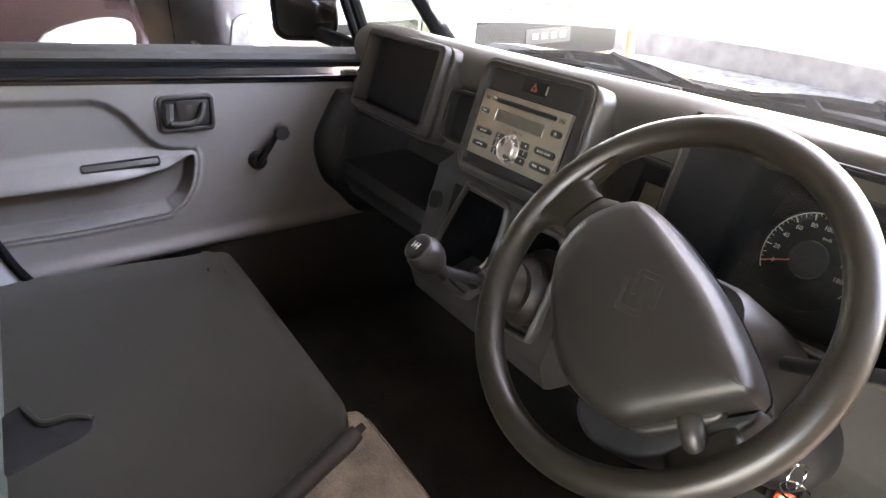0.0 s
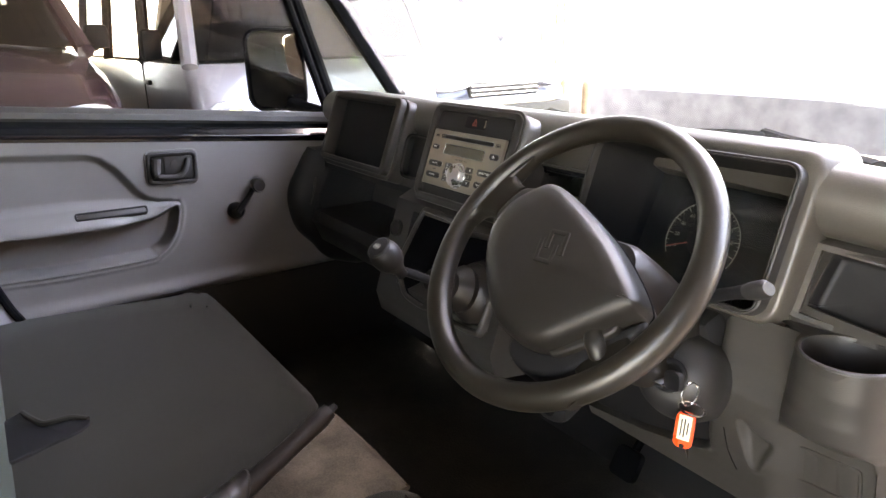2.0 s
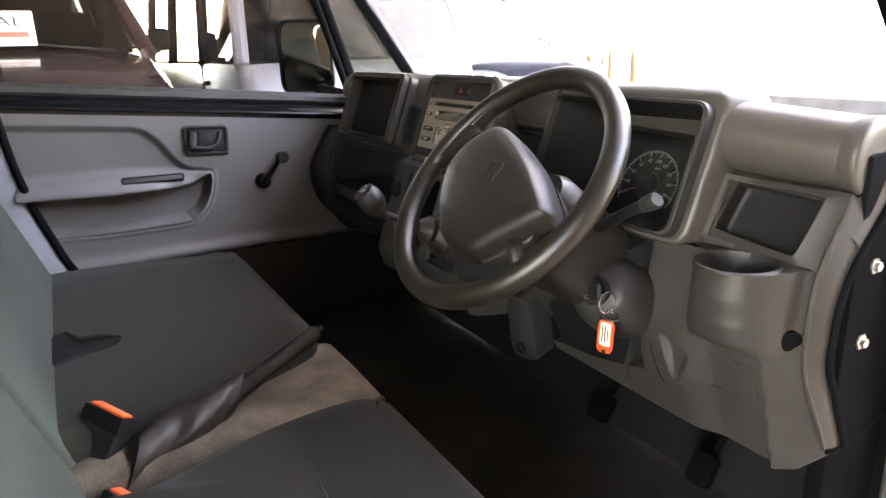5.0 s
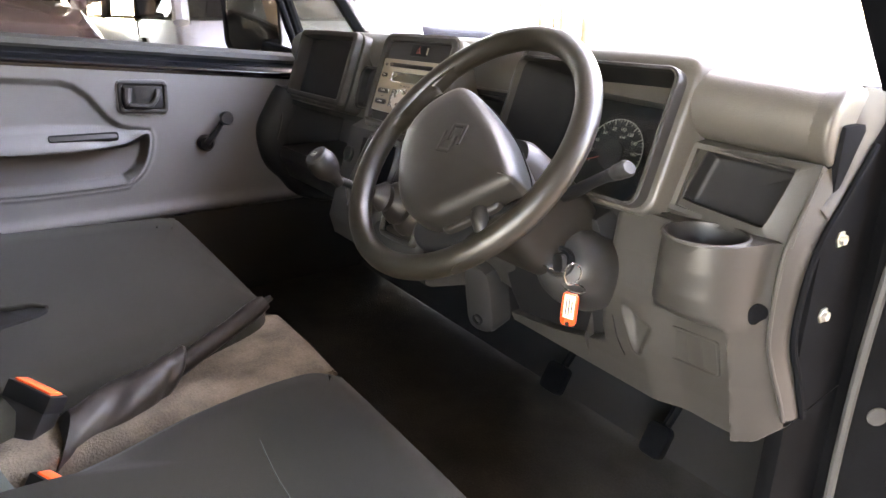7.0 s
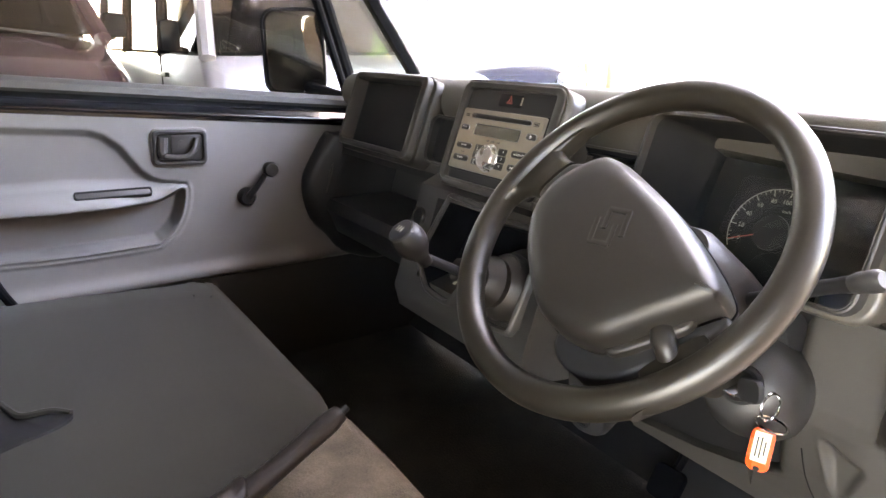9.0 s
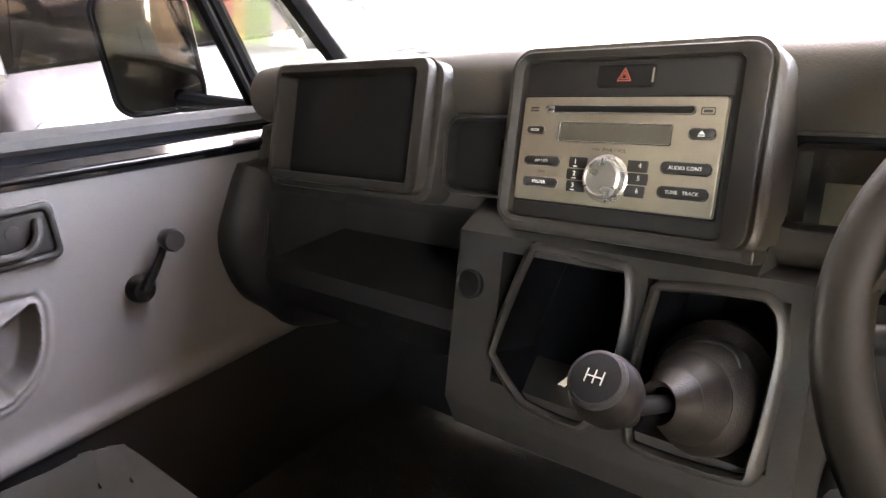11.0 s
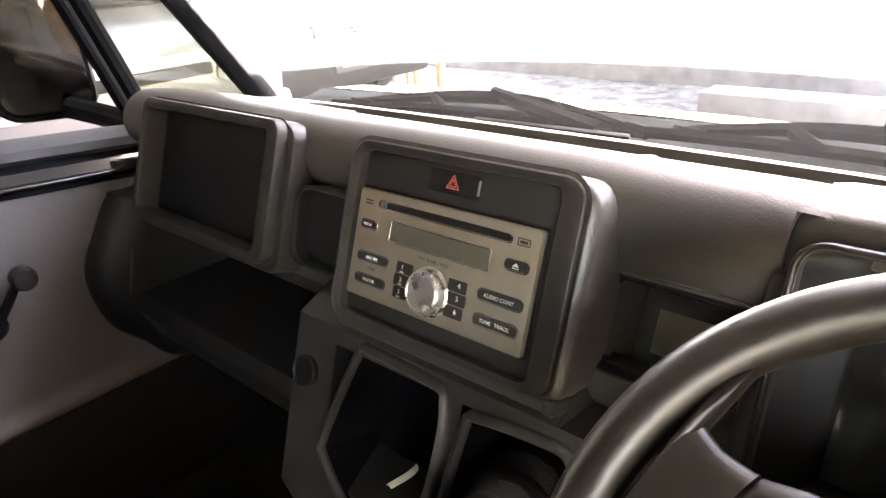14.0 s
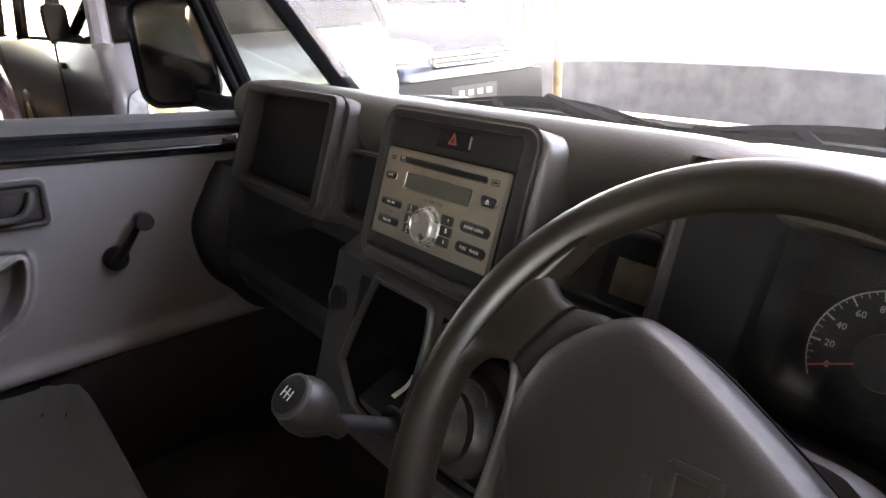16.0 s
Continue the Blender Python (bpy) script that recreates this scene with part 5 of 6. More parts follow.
def seats():
    p = thing("passenger_bench_seat", "dark grey cloth passenger bench seat with a belt slot", "seat")
    cushion(smoothed([(-0.585, -0.842), (0.172, -0.842), (0.176, -0.650), (0.166, -0.530), (0.120, -0.440), (0.088, -0.372), (0.060, -0.338), (0.015, -0.322), (-0.05, -0.319), (-0.50, -0.319), (-0.552, -0.330), (-0.578, -0.358), (-0.585, -0.41)], 3), 0.930, 0.70, 0.010, SEAT, "seat_cushion", p)
    # belt slot: black plate as the opening's shade, with a folded cloth lip
    sl = smoothed([(-0.035, -0.770), (-0.120, -0.770), (-0.162, -0.735), (-0.170, -0.714), (-0.138, -0.704), (-0.108, -0.690), (-0.106, -0.660), (-0.097, -0.642), (-0.080, -0.637), (-0.062, -0.655), (-0.050, -0.693), (-0.036, -0.735)], 4)
    part("belt_slot_shade", plate(Matrix.Identity(4), sl, 0.920, 0.9325, 0.002), BLACK, p, "black plate standing in for the shade of the belt slot")
    part("slot_lip", tube(spline([(-0.172, -0.716, 0.930), (-0.138, -0.706, 0.934), (-0.110, -0.692, 0.935), (-0.107, -0.660, 0.934), (-0.092, -0.638, 0.931)]), 0.005, 8), SEAT, p)
    bm = box(-0.58, 0.216, -0.10, 0.02, -0.12, 0.62, 0.012, m=Matrix.Translation((0, -0.742, 0.88)) @ Matrix.Rotation(radians(20), 4, "X"))
    part("backrest", bm, SEATBACK, p, "greenish grey cloth backrest", smooth=60)
    d = thing("front_seat", "dark grey cloth driver seat with sewn seams", "seat")
    cushion(smoothed([(0.305, -0.830), (0.712, -0.830), (0.715, -0.37), (0.706, -0.318), (0.675, -0.292), (0.63, -0.288), (0.31, -0.288), (0.262, -0.294), (0.232, -0.318), (0.222, -0.36), (0.226, -0.43), (0.244, -0.515), (0.292, -0.655)], 3), 0.892, 0.70, 0.010, SEAT, "seat_cushion", d)
    part("seam", tube(spline([(0.28, -0.445, 0.884), (0.35, -0.455, 0.890), (0.50, -0.468, 0.8925), (0.68, -0.45, 0.886)]), 0.0011, 6), SEATBACK, d)
    bm = box(0.228, 0.70, -0.10, 0.02, -0.12, 0.62, 0.012, m=Matrix.Translation((0, -0.744, 0.88)) @ Matrix.Rotation(radians(20), 4, "X"))
    part("backrest", bm, SEATBACK, d, smooth=60)


seats()


def tunnel():
    t = thing("carpeted_tunnel", "worn brown carpet cover between the two seats", "carpet")
    bm = box(0.01, 0.262, -0.95, -0.296, 0.62, 0.884, 0.022)
    part("carpet", bm, CARPET, t, smooth=60)
    part("front_hem", tube([(0.03, -0.2955, 0.866), (0.14, -0.2945, 0.867), (0.245, -0.2955, 0.864)], 0.004, 8), CARPET, t, "folded carpet hem")


tunnel()


def hand_brake():
    h = thing("hand_brake", "black hand brake lever with leather gaiter", "hand brake")
    part("lever", tube(spline([(0.176, -0.53, 0.895), (0.168, -0.45, 0.930), (0.156, -0.364, 0.968)]), [0.016, 0.016, 0.015, 0.015, 0.0145, 0.014, 0.014, 0.0135, 0.013, 0.0135, 0.014, 0.014, 0.011], 14), LEATHER, h)
    part("release_button", tube([(0.1563, -0.367, 0.9665), (0.1545, -0.354, 0.972)], [0.006, 0.005], 10), BLACK, h)
    rings = []
    for i in range(29):
        s = i / 28
        c = Vector((0.222, -0.668, 0.862)).lerp(Vector((0.180, -0.500, 0.909)), s)
        r = 0.018 * (1 - s) ** 0.7 + 0.0305 - 0.0030 * math.exp(-((s - 0.84) / 0.04) ** 2)
        if s > 0.95:
            r -= 0.011 * (s - 0.95) / 0.05
        ring_ = []
        for a in np.linspace(0, 2 * math.pi, 37)[:-1]:
            fold = 0.0048 * (1 - 0.8 * s) ** 0.5 * (noise.noise(Vector((2.2 * math.cos(a), 2.2 * math.sin(a), 5.0 * s))) + 0.6 * math.sin(9 * s + 3 * math.cos(a)))
            q = r + fold
            ring_.append(c + Vector((math.cos(a) * q * 0.85, math.sin(a) * q * 0.5, math.sin(a) * q)))
        rings.append(ring_)
    part("gaiter", loops(bmesh.new(), rings, cap=(True, True)), LEATHER, h)


hand_brake()


def buckle(m):
    b = thing("seat_belt_buckle", "black seat belt buckle with red release button", "buckle", group="seat belt buckles")
    part("housing", box(-0.034, 0.034, -0.015, 0.015, -0.125, 0.0, 0.005, m=m), DARK, b)
    part("housing_cap", box(-0.0345, 0.0345, -0.0155, 0.0155, -0.022, 0.0015, 0.003, m=m), BLACK, b)
    part("release_button", box(-0.029, 0.029, -0.011, 0.009, -0.004, 0.0045, 0.002, m=m), RED, b, "red release button")
    part("slot", box(-0.022, 0.022, 0.009, 0.012, -0.004, 0.002, 0.0005, m=m), PRINT, b)


buckle(pose(0.176, -0.670, 0.930, -30, 12, 36))
buckle(pose(0.288, -0.667, 0.857, -32, 14, 36))


def pedals():
    for x, y, z, w, name in ((0.493, 0.165, 0.712, 0.045, "accelerator_pedal"), (0.250, 0.165, 0.712, 0.055, "brake_pedal")):
        p = thing(name, "black ribbed rubber foot pedal", "pedal", group="foot pedals")
        m = plane_at((x, y, z), (1, 0, 0), (0, 0.6, 1))
        part("pad", plate(m, rounded(w, 0.058, 0.012), -0.01, 0.004, 0.003), COWL, p)
        part("arm", tube(spline([(x, y + 0.012, z), (x, y + 0.09, z + 0.10), (x, y + 0.12, z + 0.25)]), 0.008, 8), COWL, p)


pedals()


# ---- open driver door ----
def driver_door():
    d = tagged(new("door_2"), "open driver door, black painted inner edge with rubber plugs", "car door", kind="structure")
    f = Vector((0.62, 0.78, 0)).normalized()
    n = Vector((f.y, -f.x, 0))
    o = Vector((0.752, 0.175, 0))
    m = Matrix(((f.x, n.x, 0, o.x), (f.y, n.y, 0, o.y), (0, 0, 1, 0), (0, 0, 0, 1)))
    part("shell", box(0.0, 0.95, -0.07, 0.0, 0.62, 1.32, 0.02, m=m), JAMB, d)
    part("trim_panel", box(0.14, 0.93, -0.010, 0.035, 0.70, 1.24, 0.02, m=m), DOORGREY, d)
    for u, z in ((0.05, 1.16), (0.06, 1.02), (0.045, 0.90), (0.09, 0.80), (0.10, 1.10)):
        pm = m @ plane_at((u, 0.0, z), (-1, 0, 0), (0, 0, 1))
        part("rubber_plug", turned(pm, [(0.013, -0.001), (0.013, 0.002), (0.009, 0.004), (0.0, 0.003)], 16), RUBBER, d)
    part("edge_seal", tube(spline([m @ Vector(p) for p in ((0.012, 0.004, 0.64), (0.006, 0.004, 0.85), (0.010, 0.004, 1.05), (0.030, 0.004, 1.30))]), 0.006, 8), RUBBER, d)


driver_door()


# ---- hinge pillar ----
def hinge_pillar():
    h = tagged(part("pillar_hinge", box(0.712, 0.736, 0.070, 0.50, 0.50, 1.275, 0.008), JAMB), "black painted hinge pillar with zinc bolts", "pillar", kind="structure")
    for y, z in ((0.105, 1.146), (0.102, 1.053)):
        m = plane_at((0.736, y, z), (0, 1, 0), (0, 0, 1))
        part("bolt", turned(m, [(0.010, 0.0), (0.010, 0.002), (0.006, 0.002), (0.006, 0.007), (0.0, 0.008)], 6), BOLT, h)


hinge_pillar()


# ---- chassis under the cab ----
def chassis():
    c = thing("truck_chassis", "black chassis rails and front wheels carrying the cab", "chassis")
    for x in (-0.42, 0.42):
        part("rail", box(x - 0.04, x + 0.04, -1.6, 0.70, 0.42, 0.585, 0.01), JAMB, c)
        part("cab_mount", box(x - 0.05, x + 0.05, -0.80, -0.70, 0.575, 0.605, 0.005), RUBBER, c)
        part("cab_mount", box(x - 0.05, x + 0.05, 0.30, 0.40, 0.575, 0.605, 0.005), RUBBER, c)
    part("axle", tube([(-0.62, -0.25, 0.28), (0.62, -0.25, 0.28)], 0.035, 12), JAMB, c)
    for s in (-1, 1):
        part("spring_hanger", box(s * 0.42 - 0.03, s * 0.42 + 0.03, -0.31, -0.19, 0.26, 0.44, 0.01), JAMB, c)
        m = plane_at((s * 0.60, -0.25, 0.28), (0, s, 0), (0, 0, 1))
        wheel = part("wheel", turned(m, [(0.17, -0.07), (0.25, -0.075), (0.275, -0.05), (0.28, 0.0), (0.275, 0.05), (0.25, 0.075), (0.17, 0.07)], 36), RUBBER, c)
        part("rim", turned(m, [(0.18, 0.06), (0.16, 0.05), (0.08, 0.03), (0.0, 0.035)], 24), SILVER, wheel)


chassis()
# ---- yard outside ----
GROUND = material("yard_ground", (0.135, 0.128, 0.120), 0.9, vary=0.55, grain=0.9, grain_size=0.05, stain_size=0.22)
LOWWALL = material("weathered_wall_plaster", (0.125, 0.115, 0.112), 0.9, vary=0.25, grain=0.3, grain_size=0.01, stain_size=0.25)
CONCRETE = material("kerb_concrete", (0.120, 0.113, 0.106), 0.9, vary=0.2, grain=0.4, grain_size=0.01, stain_size=0.3)
SHEET = material("canopy_sheet", (0.16, 0.16, 0.165), 0.6, vary=0.15, stain_size=0.6)
WALL = material("showroom_wall", (0.17, 0.118, 0.078), 0.85, vary=0.15, stain_size=0.8)
MAROON = material("maroon_car_paint", (0.015, 0.0068, 0.0085), 0.22, vary=0.1, stain_size=0.4, coat=0.5)
SILVERCAR = material("silver_car_paint", (0.105, 0.096, 0.108), 0.30, metal=0.15, vary=0.06, stain_size=0.4, coat=0.6)
NAVY = material("navy_car_paint", (0.012, 0.015, 0.030), 0.22, vary=0.1, stain_size=0.4, coat=0.3, spec=0.3)
# near-black tint stands in for the shade inside the parked cars
CARGLASS = pane_glass("dark_inside_car_glass", (0.030, 0.032, 0.036), gleam=0.04)
LAMP = material("headlamp_lens", (0.34, 0.35, 0.37), 0.10, metal=0.5, vary=0.3, stain_size=0.05, coat=1.0)
BRONZE = material("wooden_post", (0.30, 0.19, 0.10), 0.8, vary=0.25, stain_size=0.1)
FLAG_RED = material("red_cloth", (0.70, 0.10, 0.05), 0.8, vary=0.1, stain_size=0.2)
FLAG_YELLOW = material("yellow_cloth", (0.75, 0.55, 0.10), 0.8, vary=0.1, stain_size=0.2)
FLAG_GREEN = material("green_cloth", (0.22, 0.42, 0.07), 0.8, vary=0.1, stain_size=0.2)

tagged(part("ground", loops(bmesh.new(), [[Vector((x, y, 0)) for x in (-300, 300)] for y in (-300, 300)], closed=False), GROUND), "pale dusty gravel yard", "ground", kind="structure")
tagged(part("floor_showroom", box(-12, -1.75, -10, 2.6, 0.004, 0.40, 0.02), CONCRETE), "raised concrete showroom floor", "floor", kind="structure")
tagged(part("floor_showroom_front", box(-12, -3.05, 2.602, 4.0, 0.004, 0.40, 0.02), CONCRETE), "raised concrete floor under the parked cars", "floor", kind="structure")
# four unseen roofs, added to shade the cab, the cars and the yard
tagged(part("ceiling_shade_cab", box(-12.2, 4.4, -10, 1.15, 3.4, 3.5, 0.01), SHEET), "unseen sheet canopy added to shade the cab and the parked cars", "roof", kind="structure")
tagged(part("ceiling_shade_cars", box(-12.2, -0.9, 1.152, 4.3, 3.4, 3.5, 0.01), SHEET), "unseen sheet roof added to darken the parked cars", "roof", kind="structure")
tagged(part("ceiling_shade_yard", box(-0.88, 6.0, 5.2, 10.0, 3.45, 3.55, 0.01), SHEET), "second unseen sheet canopy, added to shade the yard", "roof", kind="structure")
tagged(part("ceiling_shade_yard_left", box(-6.0, -0.884, 4.304, 10.0, 3.4, 3.5, 0.01), SHEET), "unseen sheet canopy added to shade the gravel yard", "roof", kind="structure")
tagged(part("wall_low", box(-9.0, 6.0, 6.75, 6.95, 0.0, 0.75, 0.015), LOWWALL), "low weathered concrete wall along the yard", "wall", kind="structure")
# unseen wall, added for a dark mirror reflection and less rear light
tagged(part("wall_dark_back", box(-12.2, -0.5, -10.2, -10.0, 0, 3.4, 0.01), WALL), "unseen plain rear wall added to darken the mirror and limit rear light", "wall", kind="structure")
tagged(part("wall_side", box(-7.6, -7.4, -10, -0.5, 0.402, 3.4, 0.01), WALL), "plain brown side wall under the canopy", "wall", kind="structure")
# dark backdrop added behind the vans
tagged(part("wall_dark_backdrop", box(-7.6, -7.4, 0.5, 4.0, 0.402, 3.4, 0.01), WALL), "plain brown wall added as a dark backdrop behind the parked cars", "wall", kind="structure")

# low wall added only to darken the bright gap
tagged(part("wall_dark_gap", box(-7.6, -7.4, -0.498, 0.498, 0.402, 1.35, 0.01), WALL), "low brown wall added to darken the gap between the parked cars", "wall", kind="structure")
# unseen wall, added to hold back light through the open driver door
tagged(part("wall_light_block", box(3.2, 3.4, -2.4, 2.2, 0, 3.4, 0.01), WALL), "unseen plain side wall added to block light from the right", "wall", kind="structure")

k = thing("concrete_block", "long pale concrete block lying on the yard", "block")
part("block", box(-1.86, 0.38, 5.55, 5.95, 0.0, 0.205, 0.02), CONCRETE, k)


def cabin(c, m, gl, gt, paint, splits):
    """Panes, pillars and seats between the belt line corners gl and the roof corners gt."""
    def pane(nm, i, s0, s1):
        a, b = gl[i], gl[(i + 1) % 4]
        at, bt = gt[i], gt[(i + 1) % 4]
        q = [a.lerp(b, s0).lerp(at.lerp(bt, s0), 0.04), a.lerp(b, s1).lerp(at.lerp(bt, s1), 0.04), a.lerp(b, s1).lerp(at.lerp(bt, s1), 0.96), a.lerp(b, s0).lerp(at.lerp(bt, s0), 0.96)]
        nrm = (q[1] - q[0]).cross(q[3] - q[0]).normalized()
        mid = sum(q, Vector()) / 4
        if nrm.dot(mid - m @ Vector((-2.5, 0, 1.2))) < 0:
            nrm = -nrm
        bm = bmesh.new()
        bm.faces.new([bm.verts.new(p) for p in q])
        part(nm, bm, CARGLASS, c, smooth=0)
        return q, nrm
    q, nrm = pane("windscreen", 0, 0.03, 0.97)
    for i in (1, 3):
        for a, b in splits:
            pane("side_window", i, a, b)
    pane("rear_window", 2, 0.06, 0.94)
    for i in range(4):
        part("pillar", tube([gl[i], gt[i]], 0.045, 8), paint, c)
        part("roof_rail", tube([gt[i], gt[(i + 1) % 4]], 0.035, 8), paint, c)
    for i in (1, 3):
        for (a, b), (a2, b2) in zip(splits, splits[1:]):
            s = (b + a2) / 2
            part("pillar", tube([gl[i].lerp(gl[(i + 1) % 4], s), gt[i].lerp(gt[(i + 1) % 4], s)], 0.04, 8), BLACK, c)
    part("facia", tube([gl[0].lerp(gl[2], 0.06), gl[1].lerp(gl[3], 0.06)], 0.07, 10), BLACK, c)
    for f in (0.28, 0.55):
        for w in (0.27, 0.73):
            o = gl[0].lerp(gl[3], f).lerp(gl[1].lerp(gl[2], f), w)
            sm = Matrix.Translation(o)
            seat = part("seat_back", box(-0.08, 0.06, -0.22, 0.22, -0.15, 0.26, 0.05, m=sm), SEATBACK, c)
            part("head_rest", box(-0.07, 0.03, -0.12, 0.12, 0.29, 0.44, 0.04, m=sm), SEATBACK, seat)
    return q, nrm


def minivan(name, label, m, paint, sign=None):
    """A parked minivan: x forward from its nose, y to its left, z up."""
    c = thing(name, label, "car")
    stations = [(0.0, 0.55, 0.30, 0.62), (-0.06, 0.72, 0.27, 0.74), (-0.22, 0.80, 0.26, 0.84), (-0.55, 0.83, 0.26, 0.94), (-0.98, 0.845, 0.26, 1.03), (-1.3, 0.85, 0.26, 1.05), (-3.6, 0.85, 0.26, 1.07), (-4.05, 0.82, 0.28, 1.07), (-4.15, 0.74, 0.34, 1.02)]
    rings = []
    for x, w, z0, z1 in stations:
        prof = [(-w * 0.86, z0), (w * 0.86, z0), (w, z0 + 0.12), (w * 1.01, (z0 + z1) / 2), (w * 0.985, z1 - 0.12), (w * 0.90, z1 - 0.03), (w * 0.5, z1 + 0.012), (-w * 0.5, z1 + 0.012), (-w * 0.90, z1 - 0.03), (-w * 0.985, z1 - 0.12), (-w * 1.01, (z0 + z1) / 2), (-w, z0 + 0.12)]
        rings.append([m @ Vector((x, y, z)) for y, z in prof])
    part("body", loops(bmesh.new(), rings, cap=(True, True)), paint, c, smooth=50)
    low = [(-0.92, 0.76), (-0.92, -0.76), (-4.05, -0.78), (-4.05, 0.78)]
    top = [(-1.72, 0.60), (-1.72, -0.60), (-3.85, -0.62), (-3.85, 0.62)]
    zl, zt = 1.02, 1.62
    gl = [m @ Vector((x, y, zl)) for x, y in low]
    gt = [m @ Vector((x, y, zt)) for x, y in top]
    roof = rounded(2.2, 1.26, 0.2)
    part("roof", loops(bmesh.new(), [[m @ Vector((x - 2.78, y, z)) for x, y in (roof if f == 1 else shrunk(roof, f))] for z, f in ((1.58, 1), (1.63, 0.99), (1.665, 0.9), (1.68, 0.5))], cap=(True, True)), paint, c, smooth=60)

    q, nrm = cabin(c, m, gl, gt, paint, ((0.05, 0.30), (0.34, 0.62), (0.66, 0.95)))
    for s in (1, -1):
        hl = smoothed([(-0.20, -0.05), (0.02, -0.09), (0.14, -0.05), (0.17, 0.06), (0.05, 0.09), (-0.15, 0.05)], 3)
        hm = m @ plane_at((-0.045, s * 0.56, 0.74), (-0.30, s * 0.95, 0.0), (-0.35, 0, 1)) if s > 0 else m @ plane_at((-0.045, s * 0.56, 0.74), (0.30, -s * 0.95, 0.0), (-0.35, 0, 1))
        shape = hl if s > 0 else [(-x, y) for x, y in hl][::-1]
        lamp = part("headlamp", plate(hm, shape, -0.05, 0.022, 0.012), LAMP, c, "clear headlamp")
        part("reflector", turned(hm @ Matrix.Translation((-0.02 * s, 0, 0.018)), [(0.06, 0.0), (0.055, 0.006), (0.03, 0.004), (0.0, 0.010)], 20), CHROME, lamp)
        mm = box(-1.28, -1.18, s * 0.865 - 0.06, s * 0.865 + 0.06, 1.03, 1.16, 0.035, m=m)
        mir = part("mirror", mm, COWL, c)
        part("mirror_arm", tube([m @ Vector((-1.22, s * 0.78, 1.02)), m @ Vector((-1.23, s * 0.86, 1.04))], 0.02, 8), BLACK, mir)
        part("wiper", tube([m @ Vector((-0.93, s * 0.35 + 0.25, 1.035)), m @ Vector((-1.02, s * 0.35 - 0.25, 1.09))], 0.008, 6), BLACK, c)
        part("door_handle", box(-2.05, -1.90, s * 0.858 - 0.012, s * 0.858 + 0.012, 0.90, 0.93, 0.008, m=m), paint, c)
        for x in (-0.75, -3.35):
            wm = m @ plane_at((x, s * 0.80, 0.30), (1, 0, 0) if s < 0 else (-1, 0, 0), (0, 0, 1))
            wheel = part("wheel", turned(wm, [(0.20, -0.10), (0.28, -0.10), (0.30, -0.06), (0.30, 0.05), (0.28, 0.08), (0.20, 0.075)], 32), RUBBER, c)
            part("rim", turned(wm, [(0.20, 0.06), (0.19, 0.07), (0.08, 0.05), (0.0, 0.055)], 20), SILVER, wheel)
    grille = part("grille", box(-0.03, 0.012, -0.36, 0.36, 0.60, 0.72, 0.02, m=m), BLACK, c)
    for z in (0.625, 0.66, 0.695):
        part("grille_bar", box(0.008, 0.020, -0.34, 0.34, z - 0.009, z + 0.009, 0.004, m=m), CHROME, grille)
    part("bumper", box(-0.12, 0.03, -0.74, 0.74, 0.24, 0.54, 0.05, m=m), BLACK if sign is None else paint, c)
    pl = part("number_plate", box(0.028, 0.036, -0.22, 0.22, 0.36, 0.47, 0.004, m=m), PRINT, c)
    for y in (-0.13, -0.04, 0.05, 0.14):
        part("plate_bar", box(0.0355, 0.038, y - 0.025, y + 0.025, 0.395, 0.435, 0.001, m=m), DIALPRINT, pl)
    if sign is not None:
        u = (q[1] - q[0]).normalized()
        v = (q[3] - q[0]).normalized()
        o = q[0].lerp(q[1], sign).lerp(q[3].lerp(q[2], sign), 0.19) + nrm * 0.014
        um = plane_at(o, u, v)
        if (um.to_3x3() @ Vector((0, 0, 1))).dot(nrm) < 0:
            um = plane_at(o, -u, v)
        s_ = part("sale_sign", plate(um, rounded(0.46, 0.30, 0.01), 0.0, 0.003, 0.001), WHITE, c, "white sale card behind the glass")
        lettering("lettering", "DIJUAL", um @ Matrix.Translation((0, 0.05, 0.0035)), 0.12, 0.0003, PRINT, s_)
        part("red_strip", plate(um, rounded(0.40, 0.05, 0.004, 0, -0.06), 0.002, 0.0036, 0.0004), WARN, s_)
    return c


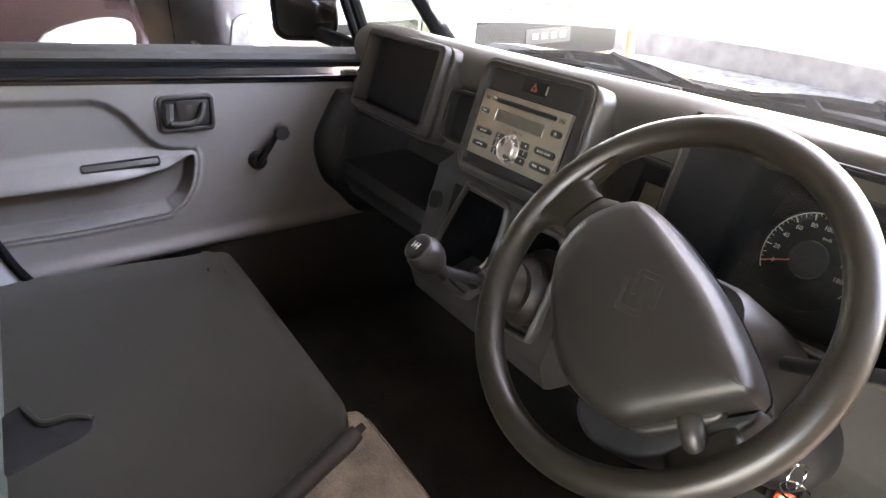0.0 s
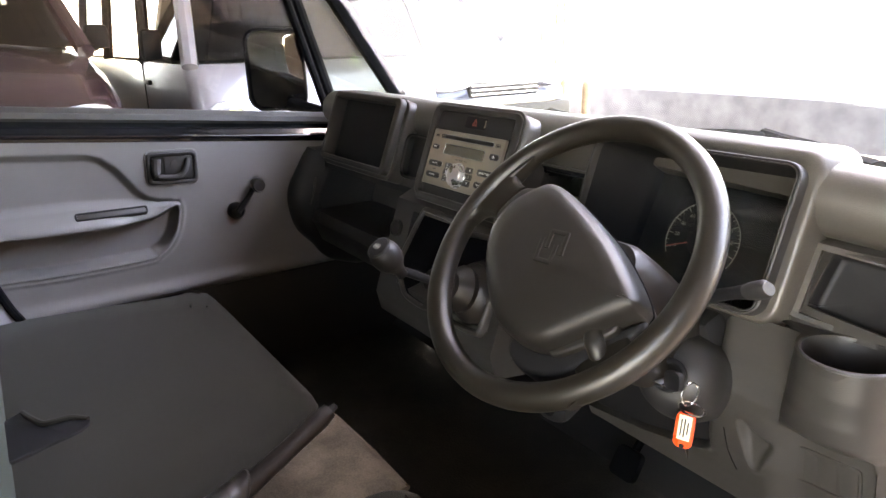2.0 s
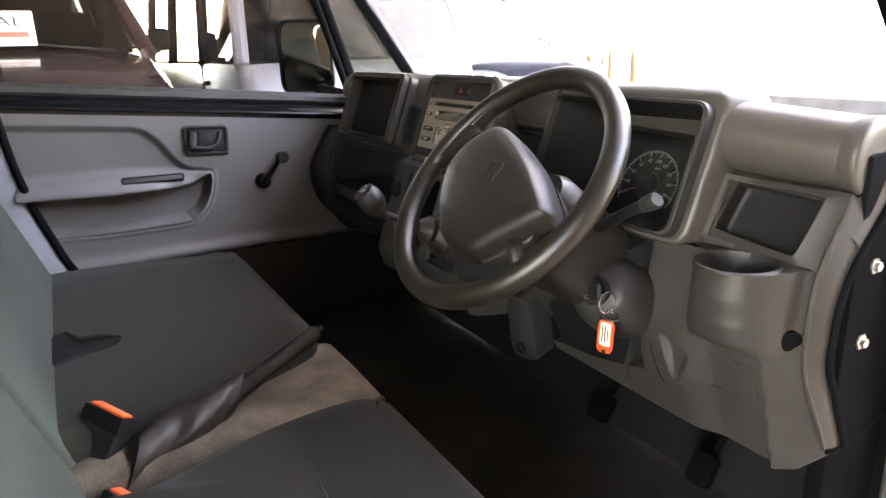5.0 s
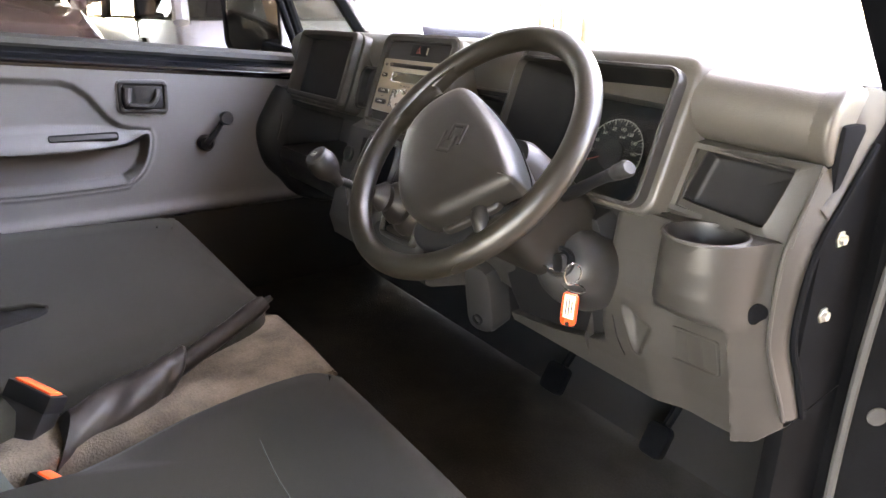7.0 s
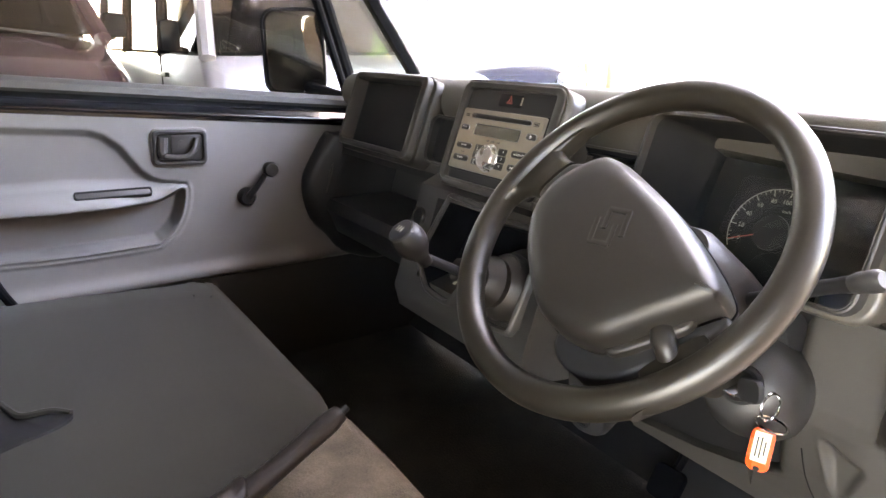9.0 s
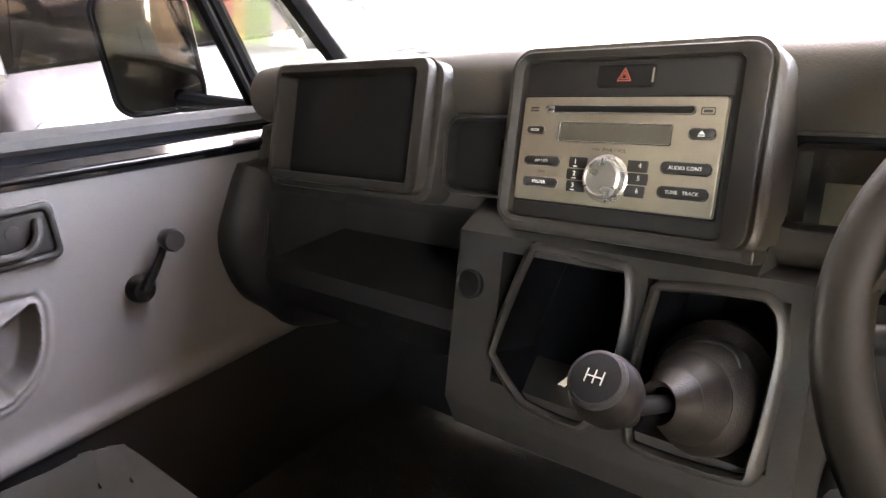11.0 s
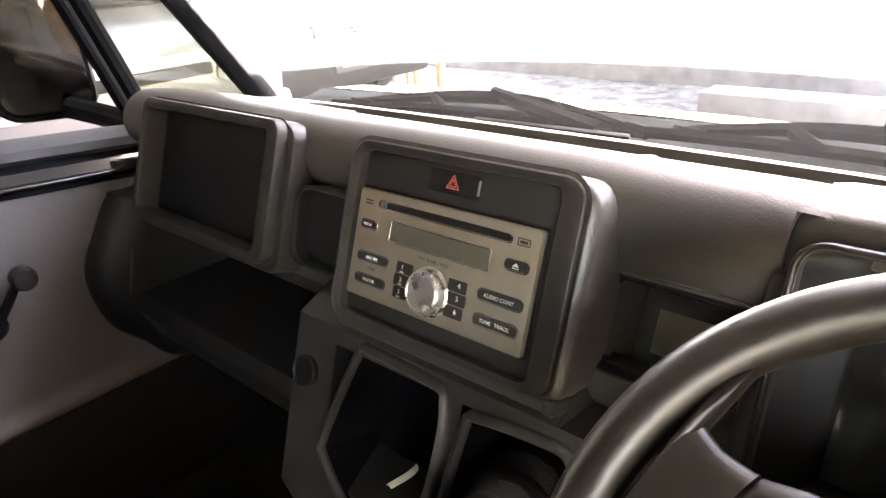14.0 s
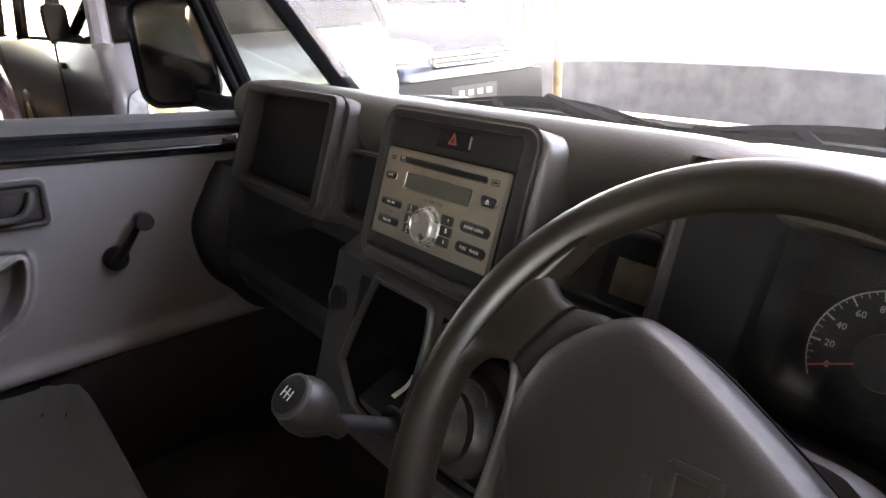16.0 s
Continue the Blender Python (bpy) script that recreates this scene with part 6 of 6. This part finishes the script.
def short_van(name, label, m, paint):
    """A parked short-nosed van: x forward from its nose, y to its left, z up."""
    c = thing(name, label, "van")

    def slab(z, xf, hw, r=0.10):
        return [m @ Vector((x, y, z)) for x, y in rounded(3.9 + xf, hw * 2, r, (xf - 3.9) / 2, 0, 4)]
    part("body", loops(bmesh.new(), [slab(z, xf, hw) for z, xf, hw in ((0.24, -0.03, 0.76), (0.34, 0.02, 0.79), (0.55, 0.03, 0.80), (0.78, 0.0, 0.80), (0.90, -0.05, 0.80), (0.94, -0.08, 0.795))], cap=(True, True)), paint, c, smooth=50)
    gl = [m @ Vector((x, y, 0.93)) for x, y in ((-0.06, 0.78), (-0.06, -0.78), (-3.86, -0.78), (-3.86, 0.78))]
    gt = [m @ Vector((x, y, 1.70)) for x, y in ((-0.44, 0.68), (-0.44, -0.68), (-3.80, -0.68), (-3.80, 0.68))]
    part("roof", loops(bmesh.new(), [slab(z, xf, hw) for z, xf, hw in ((1.68, -0.42, 0.70), (1.72, -0.44, 0.70), (1.78, -0.56, 0.64), (1.80, -0.80, 0.50))], cap=(True, True)), paint, c, smooth=50)
    cabin(c, m, gl, gt, paint, ((0.03, 0.26), (0.30, 0.62), (0.66, 0.96)))
    for s in (1, -1):
        part("door_seam", box(-1.135, -1.125, s * 0.802 - 0.004, s * 0.802 + 0.004, 0.30, 0.93, 0.001, m=m), BLACK, c)
        part("door_handle", box(-1.06, -0.92, s * 0.81 - 0.015, s * 0.81 + 0.015, 0.80, 0.83, 0.008, m=m), BLACK, c)
        mir = part("mirror", box(-0.47, -0.37, s * 0.885 - 0.055, s * 0.885 + 0.055, 0.96, 1.13, 0.035, m=m), COWL, c)
        part("mirror_arm", tube([m @ Vector((-0.42, s * 0.79, 0.96)), m @ Vector((-0.42, s * 0.88, 0.98))], 0.018, 8), BLACK, mir)
        hm = m @ plane_at((0.012, s * 0.56, 0.64), (0, 1, 0), (-0.1, 0, 1))
        lamp = part("headlamp", plate(hm, smoothed([(-0.17, -0.09), (0.16, -0.09), (0.19, 0.02), (0.14, 0.10), (-0.13, 0.10), (-0.19, 0.0)], 3), -0.03, 0.022, 0.012), LAMP, c, "clear headlamp")
        part("reflector", turned(hm @ Matrix.Translation((0.03 * s, 0, 0.020)), [(0.075, 0.0), (0.07, 0.006), (0.04, 0.003), (0.0, 0.012)], 20), CHROME, lamp)
        for x in (-0.55, -2.9):
            tm = m @ plane_at((x, s * 0.74, 0.28), (1, 0, 0) if s < 0 else (-1, 0, 0), (0, 0, 1))
            wheel = part("wheel", turned(tm, [(0.18, -0.08), (0.26, -0.08), (0.28, -0.04), (0.28, 0.05), (0.26, 0.08), (0.18, 0.07)], 32), RUBBER, c)
            part("rim", turned(tm, [(0.18, 0.06), (0.17, 0.07), (0.08, 0.05), (0.0, 0.055)], 20), SILVER, wheel)
    part("grille", box(0.0, 0.04, -0.34, 0.34, 0.60, 0.66, 0.012, m=m), BLACK, c)
    part("bumper", box(-0.05, 0.07, -0.78, 0.78, 0.26, 0.46, 0.05, m=m), paint, c)
    pl = part("number_plate", box(0.066, 0.076, -0.21, 0.21, 0.30, 0.41, 0.004, m=m), PRINT, c)
    for y in (-0.13, -0.04, 0.05, 0.14):
        part("plate_bar", box(0.0755, 0.078, y - 0.025, y + 0.025, 0.335, 0.375, 0.001, m=m), WHITE, pl)
    return c


minivan("maroon_minivan", "parked maroon minivan with a sale card behind its windscreen", pose(-2.05, -0.93, 0.40), MAROON, 0.49)
short_van("silver_van", "parked silver short-nosed van with black mirrors", pose(-2.80, 1.08, 0.40), SILVERCAR)
minivan("navy_minivan", "dark navy minivan parked beside the silver one", pose(-3.3, 2.85, 0.40), NAVY)

for x, y, r in ((-4.32, 4.20, 0.030), (-4.18, 4.25, 0.018), (-4.08, 4.27, 0.030), (-3.90, 4.42, 0.045)):
    p = thing("wooden_post", "pale brown wooden post standing on the yard", "post", group="wooden posts")
    part("post", tube([(x, y, 0), (x + 0.02, y, 1.2), (x, y, 2.6)], [r, r * 0.95, r * 0.9], 12), BRONZE, p)


def banner(x, y0, stripes):
    """An unseen cloth banner hung between two poles, added for reflections in the glass."""
    b = thing("reflection_banner", "unseen striped green, yellow and orange cloth banner between poles, added for reflections", "banner")
    y = y0
    for w, mt in stripes:
        rows = [[Vector((x + 0.03 * math.sin(4 * z + 5 * (y + w * s)), y + w * s + 0.15 * (z - 1), z)) for s in (0, 0.25, 0.5, 0.75, 1)] for z in np.linspace(0.35, 2.0, 14)]
        part("cloth_strip", loops(bmesh.new(), rows, closed=False), mt, b)
        y += w
    for yy in (y0 - 0.15, y + 0.17):
        part("pole", tube([(x, yy, 0), (x, yy, 2.2)], 0.02, 8), SILVER, b)


# out of view, added to give glass and mirror coloured reflections
banner(4.7, 2.45, ((0.80, FLAG_GREEN), (0.16, FLAG_YELLOW), (0.14, FLAG_RED), (0.14, FLAG_YELLOW), (0.30, FLAG_GREEN)))
